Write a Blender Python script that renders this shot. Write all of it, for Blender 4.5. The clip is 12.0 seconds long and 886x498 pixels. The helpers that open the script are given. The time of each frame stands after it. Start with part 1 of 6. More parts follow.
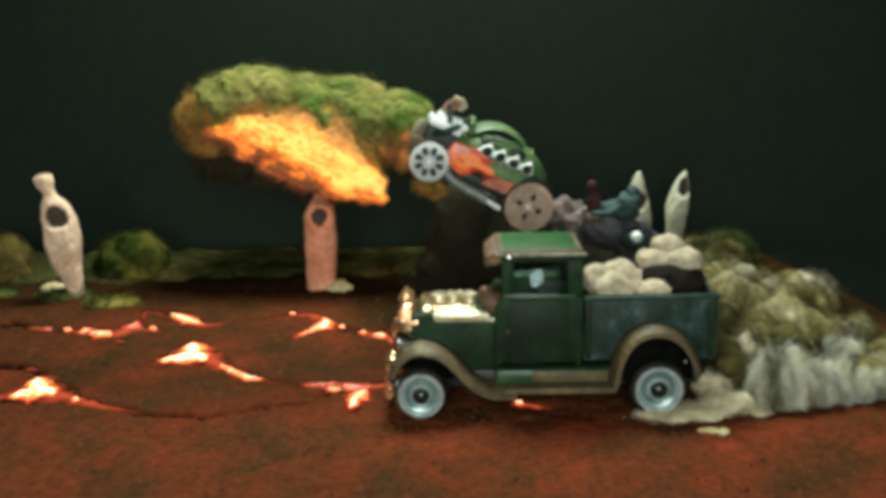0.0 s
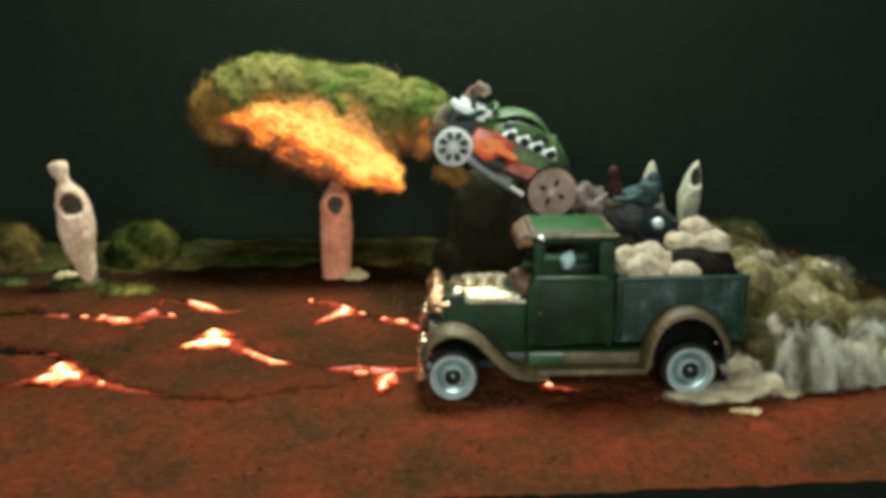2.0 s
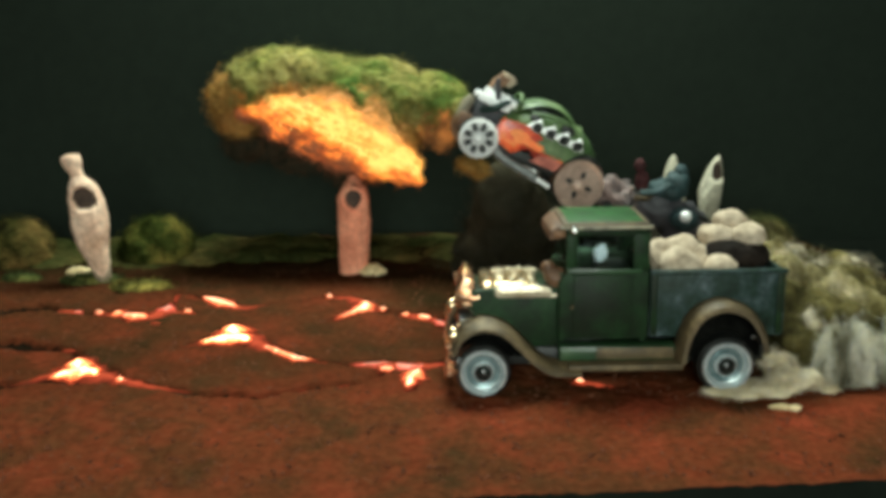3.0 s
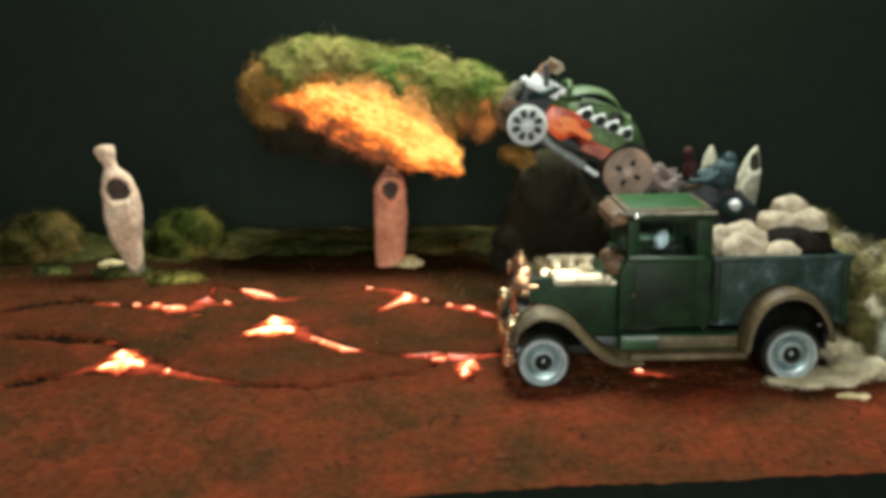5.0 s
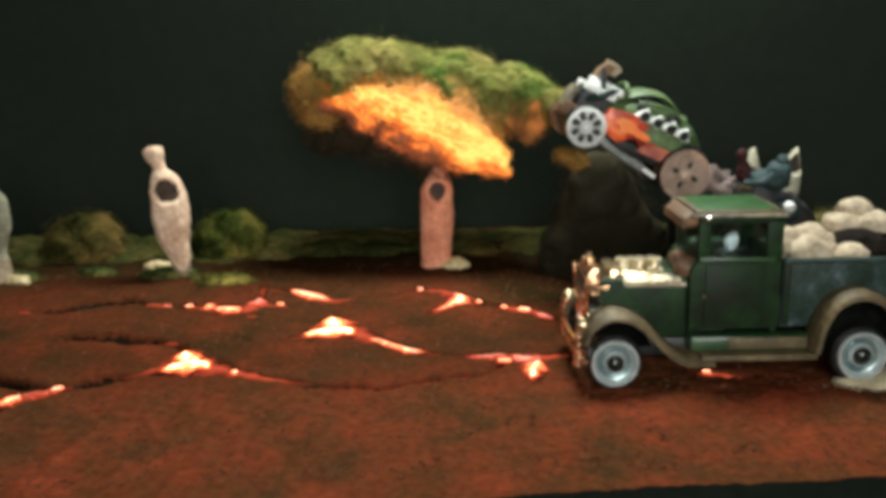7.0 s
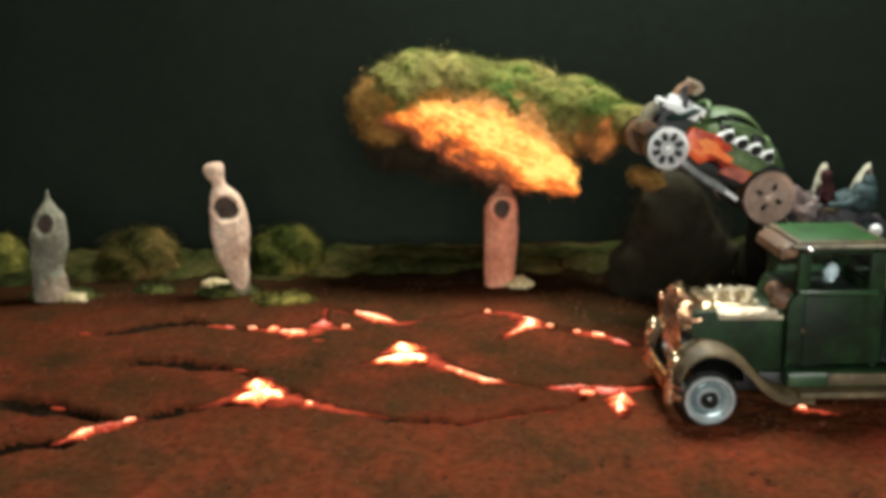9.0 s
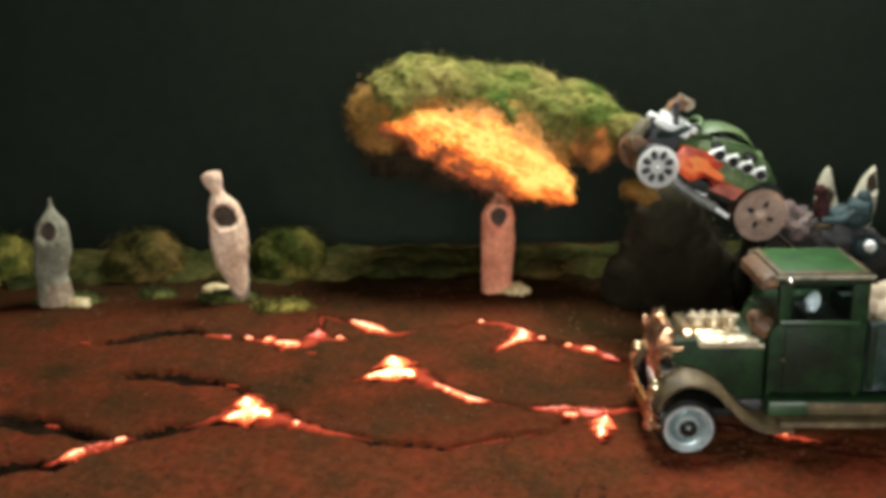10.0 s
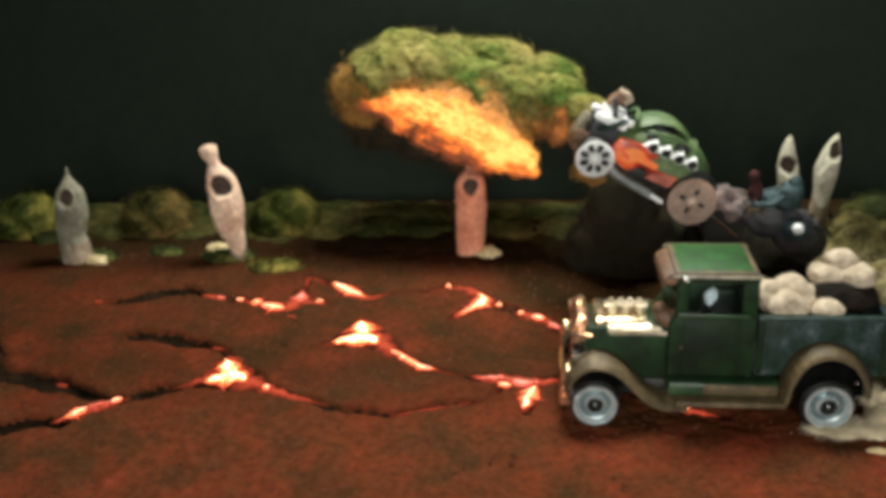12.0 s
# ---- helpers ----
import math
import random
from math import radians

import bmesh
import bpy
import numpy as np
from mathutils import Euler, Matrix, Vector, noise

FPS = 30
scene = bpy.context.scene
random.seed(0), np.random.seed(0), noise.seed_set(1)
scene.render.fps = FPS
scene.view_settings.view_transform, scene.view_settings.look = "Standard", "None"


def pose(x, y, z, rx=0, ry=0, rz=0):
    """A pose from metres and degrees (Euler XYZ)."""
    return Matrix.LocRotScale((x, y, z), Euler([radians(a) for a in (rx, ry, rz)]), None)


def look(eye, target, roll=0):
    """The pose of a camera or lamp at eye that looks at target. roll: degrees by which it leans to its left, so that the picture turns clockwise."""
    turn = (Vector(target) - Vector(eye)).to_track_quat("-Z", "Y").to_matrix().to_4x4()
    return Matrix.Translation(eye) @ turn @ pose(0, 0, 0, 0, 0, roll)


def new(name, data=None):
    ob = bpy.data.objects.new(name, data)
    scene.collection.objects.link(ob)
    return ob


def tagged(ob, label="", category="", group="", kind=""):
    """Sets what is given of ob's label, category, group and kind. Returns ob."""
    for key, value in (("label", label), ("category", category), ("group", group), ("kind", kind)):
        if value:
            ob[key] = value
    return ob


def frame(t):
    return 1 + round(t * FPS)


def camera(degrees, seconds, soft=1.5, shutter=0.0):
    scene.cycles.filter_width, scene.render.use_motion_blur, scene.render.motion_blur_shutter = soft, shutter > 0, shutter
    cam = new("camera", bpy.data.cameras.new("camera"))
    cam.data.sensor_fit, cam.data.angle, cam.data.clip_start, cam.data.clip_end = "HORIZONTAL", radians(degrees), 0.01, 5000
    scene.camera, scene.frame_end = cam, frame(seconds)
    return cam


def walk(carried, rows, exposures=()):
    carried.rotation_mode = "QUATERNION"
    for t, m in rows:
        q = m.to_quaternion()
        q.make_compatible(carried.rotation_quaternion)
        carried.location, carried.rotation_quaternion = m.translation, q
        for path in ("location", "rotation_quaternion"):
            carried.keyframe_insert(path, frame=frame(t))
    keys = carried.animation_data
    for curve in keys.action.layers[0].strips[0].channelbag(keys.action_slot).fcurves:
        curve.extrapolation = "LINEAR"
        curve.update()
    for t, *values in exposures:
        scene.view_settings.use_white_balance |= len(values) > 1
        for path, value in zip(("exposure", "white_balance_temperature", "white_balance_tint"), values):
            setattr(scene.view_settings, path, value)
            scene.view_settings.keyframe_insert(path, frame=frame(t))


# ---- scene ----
# A small diorama on a table top. All places below are in centimetres; CM turns them into metres.
CM = 0.01
cam = camera(50.0, 12.0, soft=4.6)
ROWS = [
    (0.0, 0.821, -16.680, 8.287, 73.80, 1.17, 0.82),
    (0.5, 0.738, -16.886, 7.978, 73.85, 1.07, 0.56),
    (1.0, 0.490, -16.992, 7.933, 73.88, 0.96, 0.18),
    (1.5, 0.121, -16.900, 7.901, 73.92, 0.87, -0.09),
    (2.0, -0.126, -16.802, 7.905, 73.96, 0.83, -0.14),
    (2.5, -0.406, -16.647, 7.782, 73.97, 0.89, -0.18),
    (3.0, -0.728, -16.395, 7.642, 73.98, 0.81, -0.25),
    (5.0, -1.843, -16.090, 7.310, 74.02, 0.92, -0.41),
    (5.5, -2.129, -16.065, 7.230, 74.04, 0.93, -0.49),
    (6.0, -2.391, -16.167, 7.156, 74.11, 0.94, -0.50),
    (6.5, -2.797, -16.211, 7.248, 74.13, 0.95, -0.56),
    (7.0, -3.269, -16.144, 7.364, 74.07, 0.81, -0.70),
    (8.8, -4.513, -15.431, 7.599, 73.89, 0.82, 0.22),
    (9.0, -4.449, -15.353, 7.791, 73.86, 0.91, 0.52),
    (9.5, -4.199, -15.162, 8.238, 73.40, 1.15, 1.37),
    (10.0, -3.581, -15.111, 8.895, 71.78, 1.33, 2.19),
    (10.5, -3.073, -15.383, 9.466, 70.07, 1.42, 2.80),
    (11.0, -2.257, -15.776, 10.158, 68.16, 1.61, 3.66),
    (11.5, -1.541, -16.146, 10.871, 66.63, 2.02, 4.90),
    (12.0, -0.986, -16.390, 11.441, 65.68, 2.38, 5.77),
]
walk(cam, [(t, pose(CM * x, CM * y, CM * z, rx, ry, rz)) for t, x, y, z, rx, ry, rz in ROWS],
     [(0, 0.1, 5850, -8), (3, 0.15, 5880, -6), (6, 0.17, 5990, 2), (9, 0.16, 6070, 8), (12, 0.14, 6140, 10)])

# ---- light ----
world = bpy.data.worlds.new("world")
scene.world = world
world.use_nodes = True
world.node_tree.nodes["Background"].inputs[0].default_value = (0.55, 0.8, 0.62, 1)
world.node_tree.nodes["Background"].inputs[1].default_value = 0.09


def area_lamp(name, eye, target, size, watts, colour, spread=180):
    data = bpy.data.lights.new(name, "AREA")
    data.shape, data.size, data.energy, data.color, data.spread = "DISK", CM * size, watts, colour, radians(spread)
    ob = new(name, data)
    ob.matrix_world = look([CM * v for v in eye], [CM * v for v in target])
    return ob


area_lamp("ceiling_spot", (0.3, 12, 23), (-1, 4, 0), 10, 1.06, (1.0, 0.97, 0.84))
area_lamp("room_light", (0, -38, 14), (-2, 5, 1), 24, 0.58, (1.0, 0.95, 0.84), 120)


# ---- materials ----
def nodes_of(name):
    m = bpy.data.materials.new(name)
    m.use_nodes = True
    return m, m.node_tree.nodes, m.node_tree.links, m.node_tree.nodes["Principled BSDF"]


def noise_node(n, l, scale, detail=4.0, rough=0.6, mapping=None):
    tc = n.new("ShaderNodeTexCoord")
    tex = n.new("ShaderNodeTexNoise")
    tex.inputs["Scale"].default_value = scale / CM
    tex.inputs["Detail"].default_value = detail
    tex.inputs["Roughness"].default_value = rough
    if mapping:
        mp = n.new("ShaderNodeMapping")
        mp.inputs["Rotation"].default_value = mapping[0]
        mp.inputs["Scale"].default_value = mapping[1]
        l.new(tc.outputs["Object"], mp.inputs["Vector"])
        l.new(mp.outputs["Vector"], tex.inputs["Vector"])
    else:
        l.new(tc.outputs["Object"], tex.inputs["Vector"])
    return tex


def ramp_node(n, l, source, stops):
    r = n.new("ShaderNodeValToRGB")
    while len(r.color_ramp.elements) < len(stops):
        r.color_ramp.elements.new(0.5)
    for e, (p, c) in zip(r.color_ramp.elements, stops):
        e.position, e.color = p, (*c, 1)
    l.new(source, r.inputs["Fac"])
    return r


def mix_node(n, l, blend, fac, a, b):
    m = n.new("ShaderNodeMix")
    m.data_type, m.blend_type = "RGBA", blend
    for sock, v in ((m.inputs[0], fac), (m.inputs[6], a), (m.inputs[7], b)):
        if isinstance(v, (int, float)):
            sock.default_value = v
        elif isinstance(v, tuple):
            sock.default_value = (*v, 1)
        else:
            l.new(v, sock)
    return m.outputs[2]


def surface(name, stops, scale=1.0, fine=8.0, grain=0.35, rough=0.6, metal=0.0, bump=0.5, depth=0.02, island=0.0, coat=0.0, mapping=None, rough_var=0.15, gloss=0.5, soft=0.0):
    """Two scales of colour, grain, relief and gloss. stops: colours of the coarse pattern; island: spread of brightness from piece to piece."""
    m, n, l, p = nodes_of(name)
    big = noise_node(n, l, scale, 5.0, 0.65, mapping)
    small = noise_node(n, l, fine, 3.0, 0.6, mapping)
    col = ramp_node(n, l, big.outputs["Fac"], stops).outputs["Color"]
    dark = ramp_node(n, l, small.outputs["Fac"], [(0.3, (1 - grain,) * 3), (0.7, (1 + 0.4 * grain,) * 3)])
    col = mix_node(n, l, "MULTIPLY", 1.0, col, dark.outputs["Color"])
    if island:
        geo = n.new("ShaderNodeNewGeometry")
        var = ramp_node(n, l, geo.outputs["Random Per Island"], [(0.0, (1 - island,) * 3), (1.0, (1 + island,) * 3)])
        col = mix_node(n, l, "MULTIPLY", 1.0, col, var.outputs["Color"])
    l.new(col, p.inputs["Base Color"])
    rr = n.new("ShaderNodeMapRange")
    rr.inputs[3].default_value, rr.inputs[4].default_value = max(0.03, rough - rough_var), min(1.0, rough + rough_var)
    l.new(big.outputs["Fac"], rr.inputs[0])
    l.new(rr.outputs[0], p.inputs["Roughness"])
    p.inputs["Metallic"].default_value = metal
    p.inputs["Specular IOR Level"].default_value = gloss
    p.inputs["Coat Weight"].default_value = coat
    if soft:
        p.inputs["Subsurface Weight"].default_value, p.inputs["Subsurface Scale"].default_value = 0.6, soft * CM
        p.inputs["Subsurface Radius"].default_value = (1.0, 0.9, 0.6)
    if bump:
        b = n.new("ShaderNodeBump")
        b.inputs["Strength"].default_value, b.inputs["Distance"].default_value = bump, depth * CM
        l.new(small.outputs["Fac"], b.inputs["Height"])
        l.new(b.outputs["Normal"], p.inputs["Normal"])
    return m


def glow(name, stops, strength, scale=1.0, mapping=None, detail=6.0, island=0.0):
    m, n, l, p = nodes_of(name)
    tex = noise_node(n, l, scale, detail, 0.62, mapping)
    col = ramp_node(n, l, tex.outputs["Fac"], stops).outputs["Color"]
    if island:
        geo = n.new("ShaderNodeNewGeometry")
        var = ramp_node(n, l, geo.outputs["Random Per Island"], [(0.0, (1 - island,) * 3), (1.0, (1 + 0.3 * island,) * 3)])
        col = mix_node(n, l, "MULTIPLY", 1.0, col, var.outputs["Color"])
    p.inputs["Base Color"].default_value = (0.05, 0.015, 0.008, 1)
    p.inputs["Roughness"].default_value, p.inputs["Specular IOR Level"].default_value = 0.9, 0.0
    l.new(col, p.inputs["Emission Color"])
    p.inputs["Emission Strength"].default_value = strength
    return m


def molten(name, stops, strength):
    """Lava that is hottest along the middle of its seam and breaks up into crust towards the sides."""
    m, n, l, p = nodes_of(name)
    uv, axes = n.new("ShaderNodeUVMap"), n.new("ShaderNodeSeparateXYZ")
    l.new(uv.outputs["UV"], axes.inputs[0])
    heat = n.new("ShaderNodeMath")
    heat.operation, heat.inputs[1].default_value = "MULTIPLY_ADD", 1.35
    l.new(noise_node(n, l, 3.6, 6.0, 0.62).outputs["Fac"], heat.inputs[0])
    l.new(axes.outputs["Y"], heat.inputs[2])
    p.inputs["Base Color"].default_value = (0.05, 0.015, 0.008, 1)
    p.inputs["Roughness"].default_value, p.inputs["Specular IOR Level"].default_value = 0.9, 0.0
    half_heat = n.new("ShaderNodeMath")
    half_heat.operation, half_heat.inputs[1].default_value = "MULTIPLY", 0.5
    l.new(heat.outputs[0], half_heat.inputs[0])
    l.new(ramp_node(n, l, half_heat.outputs[0], stops).outputs["Color"], p.inputs["Emission Color"])
    p.inputs["Emission Strength"].default_value = strength
    return m


M = {}
M["crust"] = surface("red_crust", [(0.34, (0.056, 0.031, 0.0135)), (0.46, (0.105, 0.0355, 0.015)), (0.57, (0.15, 0.037, 0.016)), (0.7, (0.248, 0.048, 0.022))], 0.5, 6.0, 0.36, 0.95, bump=0.65, depth=0.06, gloss=0.0)
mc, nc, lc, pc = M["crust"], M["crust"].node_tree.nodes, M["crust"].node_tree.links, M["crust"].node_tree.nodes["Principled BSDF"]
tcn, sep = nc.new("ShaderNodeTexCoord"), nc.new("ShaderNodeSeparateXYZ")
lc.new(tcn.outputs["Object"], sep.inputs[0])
# Dark mottling that thickens towards the rear.
tone_noise = noise_node(nc, lc, 0.5, 5.0, 0.65)
rear_tone = nc.new("ShaderNodeMath")
rear_tone.operation, rear_tone.inputs[1].default_value = "MULTIPLY_ADD", 1 / (CM * 9)
lc.new(sep.outputs["Y"], rear_tone.inputs[0])
lc.new(tone_noise.outputs["Fac"], rear_tone.inputs[2])
dark_mask = ramp_node(nc, lc, rear_tone.outputs[0], [(0.28, (0, 0, 0)), (0.36, (0.12,) * 3), (0.46, (0.42,) * 3), (0.62, (0.26,) * 3), (0.82, (0.26,) * 3), (1.0, (0.86,) * 3)])
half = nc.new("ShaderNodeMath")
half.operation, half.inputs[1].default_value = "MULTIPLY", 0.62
lc.new(rear_tone.outputs[0], half.inputs[0])
# Shade round the leaping car, painted into the crust as dark colour.
car_shade = []
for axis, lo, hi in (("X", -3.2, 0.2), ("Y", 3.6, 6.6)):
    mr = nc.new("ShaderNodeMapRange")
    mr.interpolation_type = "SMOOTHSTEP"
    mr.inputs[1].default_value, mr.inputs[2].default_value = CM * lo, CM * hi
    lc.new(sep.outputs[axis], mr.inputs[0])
    car_shade.append(mr.outputs[0])
car_shade_both = nc.new("ShaderNodeMath")
car_shade_both.operation = "MULTIPLY"
lc.new(car_shade[0], car_shade_both.inputs[0])
lc.new(car_shade[1], car_shade_both.inputs[1])
car_shade_add = nc.new("ShaderNodeMath")
car_shade_add.operation, car_shade_add.inputs[1].default_value = "MULTIPLY_ADD", 0.45
lc.new(car_shade_both.outputs[0], car_shade_add.inputs[0])
lc.new(half.outputs[0], car_shade_add.inputs[2])
lc.new(car_shade_add.outputs[0], dark_mask.inputs["Fac"])
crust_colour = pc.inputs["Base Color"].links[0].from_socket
lc.new(mix_node(nc, lc, "MIX", dark_mask.outputs["Color"], crust_colour, (0.015, 0.012, 0.005)), pc.inputs["Base Color"])
M["grit"] = surface("grit", [(0.3, (0.08, 0.036, 0.018)), (0.6, (0.13, 0.05, 0.028)), (0.75, (0.2, 0.08, 0.05))], 0.6, 9.0, 0.3, 0.9, bump=0.3, island=0.3, gloss=0.0)
M["lava_hot"] = molten("lava_hot", [(0.3, (0.003, 0.0009, 0.0004)), (0.42, (0.022, 0.0018, 0.0008)), (0.55, (0.1, 0.0125, 0.004)), (0.7, (0.32, 0.08, 0.022)), (0.88, (1.0, 0.42, 0.2))], 12.5)
M["lava_warm"] = molten("lava_warm", [(0.3, (0.01, 0.003, 0.0014)), (0.42, (0.055, 0.005, 0.002)), (0.54, (0.22, 0.025, 0.009)), (0.7, (0.65, 0.15, 0.05)), (0.86, (1.0, 0.5, 0.3))], 4.6)
M["lava_ember"] = molten("lava_ember", [(0.28, (0.03, 0.009, 0.0045)), (0.42, (0.12, 0.014, 0.006)), (0.58, (0.42, 0.04, 0.016)), (0.76, (0.8, 0.1, 0.04))], 0.72)
M["lava_red"] = molten("lava_red", [(0.26, (0.04, 0.008, 0.005)), (0.38, (0.25, 0.02, 0.014)), (0.52, (0.65, 0.07, 0.04)), (0.68, (0.95, 0.16, 0.09)), (0.82, (1.0, 0.4, 0.28))], 1.4)
M["lava_dim"] = molten("lava_dim", [(0.3, (0.02, 0.006, 0.003)), (0.5, (0.12, 0.012, 0.007)), (0.75, (0.5, 0.045, 0.02))], 0.8)
M["moss"] = surface("moss", [(0.3, (0.036, 0.1, 0.016)), (0.39, (0.105, 0.14, 0.028)), (0.48, (0.19, 0.185, 0.05)), (0.66, (0.3, 0.25, 0.085))], 0.5, 4.0, 0.4, 0.95, bump=0.6, depth=0.08, island=0.25, gloss=0.05, soft=0.12)
M["moss_bush"] = surface("bush_moss", [(0.34, (0.014, 0.018, 0.005)), (0.46, (0.05, 0.062, 0.014)), (0.57, (0.19, 0.165, 0.038)), (0.7, (0.46, 0.33, 0.085))], 0.7, 4.0, 0.5, 0.95, bump=0.8, depth=0.1, island=0.3, gloss=0.0)
M["moss_yellow"] = surface("yellow_moss", [(0.3, (0.04, 0.04, 0.012)), (0.5, (0.135, 0.12, 0.028)), (0.7, (0.3, 0.235, 0.055))], 1.2, 5.0, 0.5, 0.95, bump=1.0, depth=0.1, island=0.4, gloss=0.05)
M["moss_brown"] = surface("brown_moss", [(0.34, (0.018, 0.017, 0.007)), (0.44, (0.06, 0.056, 0.016)), (0.55, (0.17, 0.12, 0.038)), (0.68, (0.38, 0.23, 0.075))], 0.7, 4.0, 0.45, 0.95, bump=0.8, depth=0.1, island=0.3, gloss=0.0)
M["moss_dim"] = surface("dim_moss", [(0.3, (0.014, 0.016, 0.006)), (0.45, (0.03, 0.034, 0.01)), (0.58, (0.058, 0.052, 0.017)), (0.7, (0.11, 0.08, 0.026))], 0.6, 4.0, 0.4, 0.95, bump=0.8, depth=0.1, island=0.35, gloss=0.0)
M["moss_dark"] = surface("dark_moss", [(0.3, (0.018, 0.026, 0.008)), (0.5, (0.06, 0.075, 0.018)), (0.68, (0.19, 0.18, 0.05))], 0.9, 6.0, 0.6, 0.95, bump=1.0, depth=0.1, island=0.5, gloss=0.15)
# Moss with the fire's orange light mixed into its colour.
M["moss_firelit"] = surface("firelit_moss", [(0.3, (0.19, 0.13, 0.035)), (0.5, (0.4, 0.215, 0.055)), (0.68, (0.62, 0.32, 0.095))], 1.2, 6.0, 0.3, 0.95, bump=0.8, depth=0.08, island=0.3, gloss=0.05, soft=0.12)


def fire_glow(name, strength):
    """Fire fibre: brightest along a slanting core, fading to red-brown below and olive-brown above."""
    m, n, l, p = nodes_of(name)
    tc = n.new("ShaderNodeTexCoord")
    dot = n.new("ShaderNodeVectorMath")
    dot.operation = "DOT_PRODUCT"
    dot.inputs[1].default_value = (0.454 / CM / 1.9, 0, 0.891 / CM / 1.9)
    l.new(tc.outputs["Object"], dot.inputs[0])
    mp = n.new("ShaderNodeMapping")
    mp.vector_type = "TEXTURE"
    mp.inputs["Rotation"].default_value = (0, radians(27), 0)
    mp.inputs["Scale"].default_value = (1.7, 1.0, 0.75)
    l.new(tc.outputs["Object"], mp.inputs["Vector"])
    total = dot.outputs["Value"]
    for scale, amount, detail in ((1.1, 1.15, 4.0), (4.5, 0.5, 3.0)):
        tex = n.new("ShaderNodeTexNoise")
        tex.inputs["Scale"].default_value, tex.inputs["Detail"].default_value, tex.inputs["Roughness"].default_value = scale / CM, detail, 0.6
        l.new(mp.outputs["Vector"], tex.inputs["Vector"])
        add = n.new("ShaderNodeMath")
        add.operation, add.inputs[1].default_value = "MULTIPLY_ADD", amount
        l.new(tex.outputs["Fac"], add.inputs[0])
        l.new(total, add.inputs[2])
        total = add.outputs[0]
    back = n.new("ShaderNodeMath")
    back.operation, back.inputs[1].default_value = "ADD", 0.48 - 1.388 / 1.9 - 0.825
    l.new(total, back.inputs[0])
    col = ramp_node(n, l, back.outputs[0], [(0.0, (0.03, 0.008, 0.004)), (0.1, (0.12, 0.02, 0.005)), (0.22, (0.5, 0.09, 0.01)), (0.36, (0.88, 0.27, 0.03)), (0.47, (1.0, 0.56, 0.13)), (0.56, (1.0, 0.52, 0.11)), (0.67, (0.85, 0.32, 0.045)), (0.8, (0.5, 0.19, 0.035)), (1.0, (0.26, 0.13, 0.03))])
    p.inputs["Base Color"].default_value = (0.25, 0.1, 0.04, 1)
    p.inputs["Roughness"].default_value = 0.95
    l.new(col.outputs["Color"], p.inputs["Emission Color"])
    p.inputs["Emission Strength"].default_value = strength
    return m


M["smoke"] = surface("brown_smoke", [(0.35, (0.035, 0.028, 0.016)), (0.65, (0.07, 0.048, 0.028))], 1.0, 6.0, 0.4, 0.95, bump=0.6, depth=0.08, gloss=0.0)
M["fire"] = fire_glow("fire", 1.38)
# Emission standing in for the fire's light on nearby moss tufts.
M["tuft_firelight"] = glow("firelit_tuft", [(0.36, (0.05, 0.022, 0.008)), (0.5, (0.16, 0.06, 0.016)), (0.64, (0.5, 0.16, 0.035))], 1.1, 2.0, None, 6.0, 0.4)
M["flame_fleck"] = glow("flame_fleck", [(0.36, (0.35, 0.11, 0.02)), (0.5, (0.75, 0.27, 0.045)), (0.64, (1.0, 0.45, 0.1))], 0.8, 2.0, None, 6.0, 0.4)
M["dust"] = surface("dust_wool", [(0.34, (0.026, 0.021, 0.008)), (0.44, (0.07, 0.06, 0.02)), (0.53, (0.15, 0.125, 0.046)), (0.61, (0.33, 0.28, 0.145)), (0.7, (0.54, 0.445, 0.3))], 0.45, 3.5, 0.3, 0.95, bump=0.6, depth=0.08, island=0.25, gloss=0.05, soft=0.2, mapping=((0, 0, 0), (1.3, 1.3, 0.8)))
M["dust_cream"] = surface("pale_cream_wool", [(0.32, (0.2, 0.165, 0.09)), (0.46, (0.36, 0.31, 0.2)), (0.62, (0.52, 0.46, 0.34))], 1.0, 5.0, 0.35, 0.95, bump=0.8, depth=0.08, island=0.2, gloss=0.05, soft=0.25)
M["dust_pale"] = surface("pale_grey_wool", [(0.35, (0.15, 0.135, 0.08)), (0.45, (0.42, 0.4, 0.3)), (0.53, (0.7, 0.67, 0.54)), (0.64, (0.9, 0.86, 0.73))], 0.9, 4.0, 0.2, 0.95, bump=0.4, depth=0.06, island=0.2, gloss=0.05, mapping=((0, 0, 0), (1.8, 1.8, 0.5)), soft=0.25)
M["scorched"] = surface("scorched_wool", [(0.32, (0.03, 0.028, 0.018)), (0.5, (0.042, 0.037, 0.023)), (0.7, (0.065, 0.05, 0.03))], 0.5, 5.0, 0.2, 0.95, bump=0.3, depth=0.05, island=0.15, gloss=0.0, soft=0.2)
M["cream_wool"] = surface("cream_wool", [(0.3, (0.45, 0.37, 0.21)), (0.5, (0.72, 0.63, 0.43)), (0.7, (0.86, 0.78, 0.58))], 1.2, 5.0, 0.3, 0.95, bump=0.4, depth=0.05, gloss=0.05, soft=0.2)
M["shroud"] = surface("cream_shroud", [(0.3, (0.6, 0.38, 0.25)), (0.48, (0.82, 0.58, 0.42)), (0.68, (0.9, 0.71, 0.54))], 1.1, 6.0, 0.3, 0.8, bump=0.7, depth=0.06, gloss=0.15)
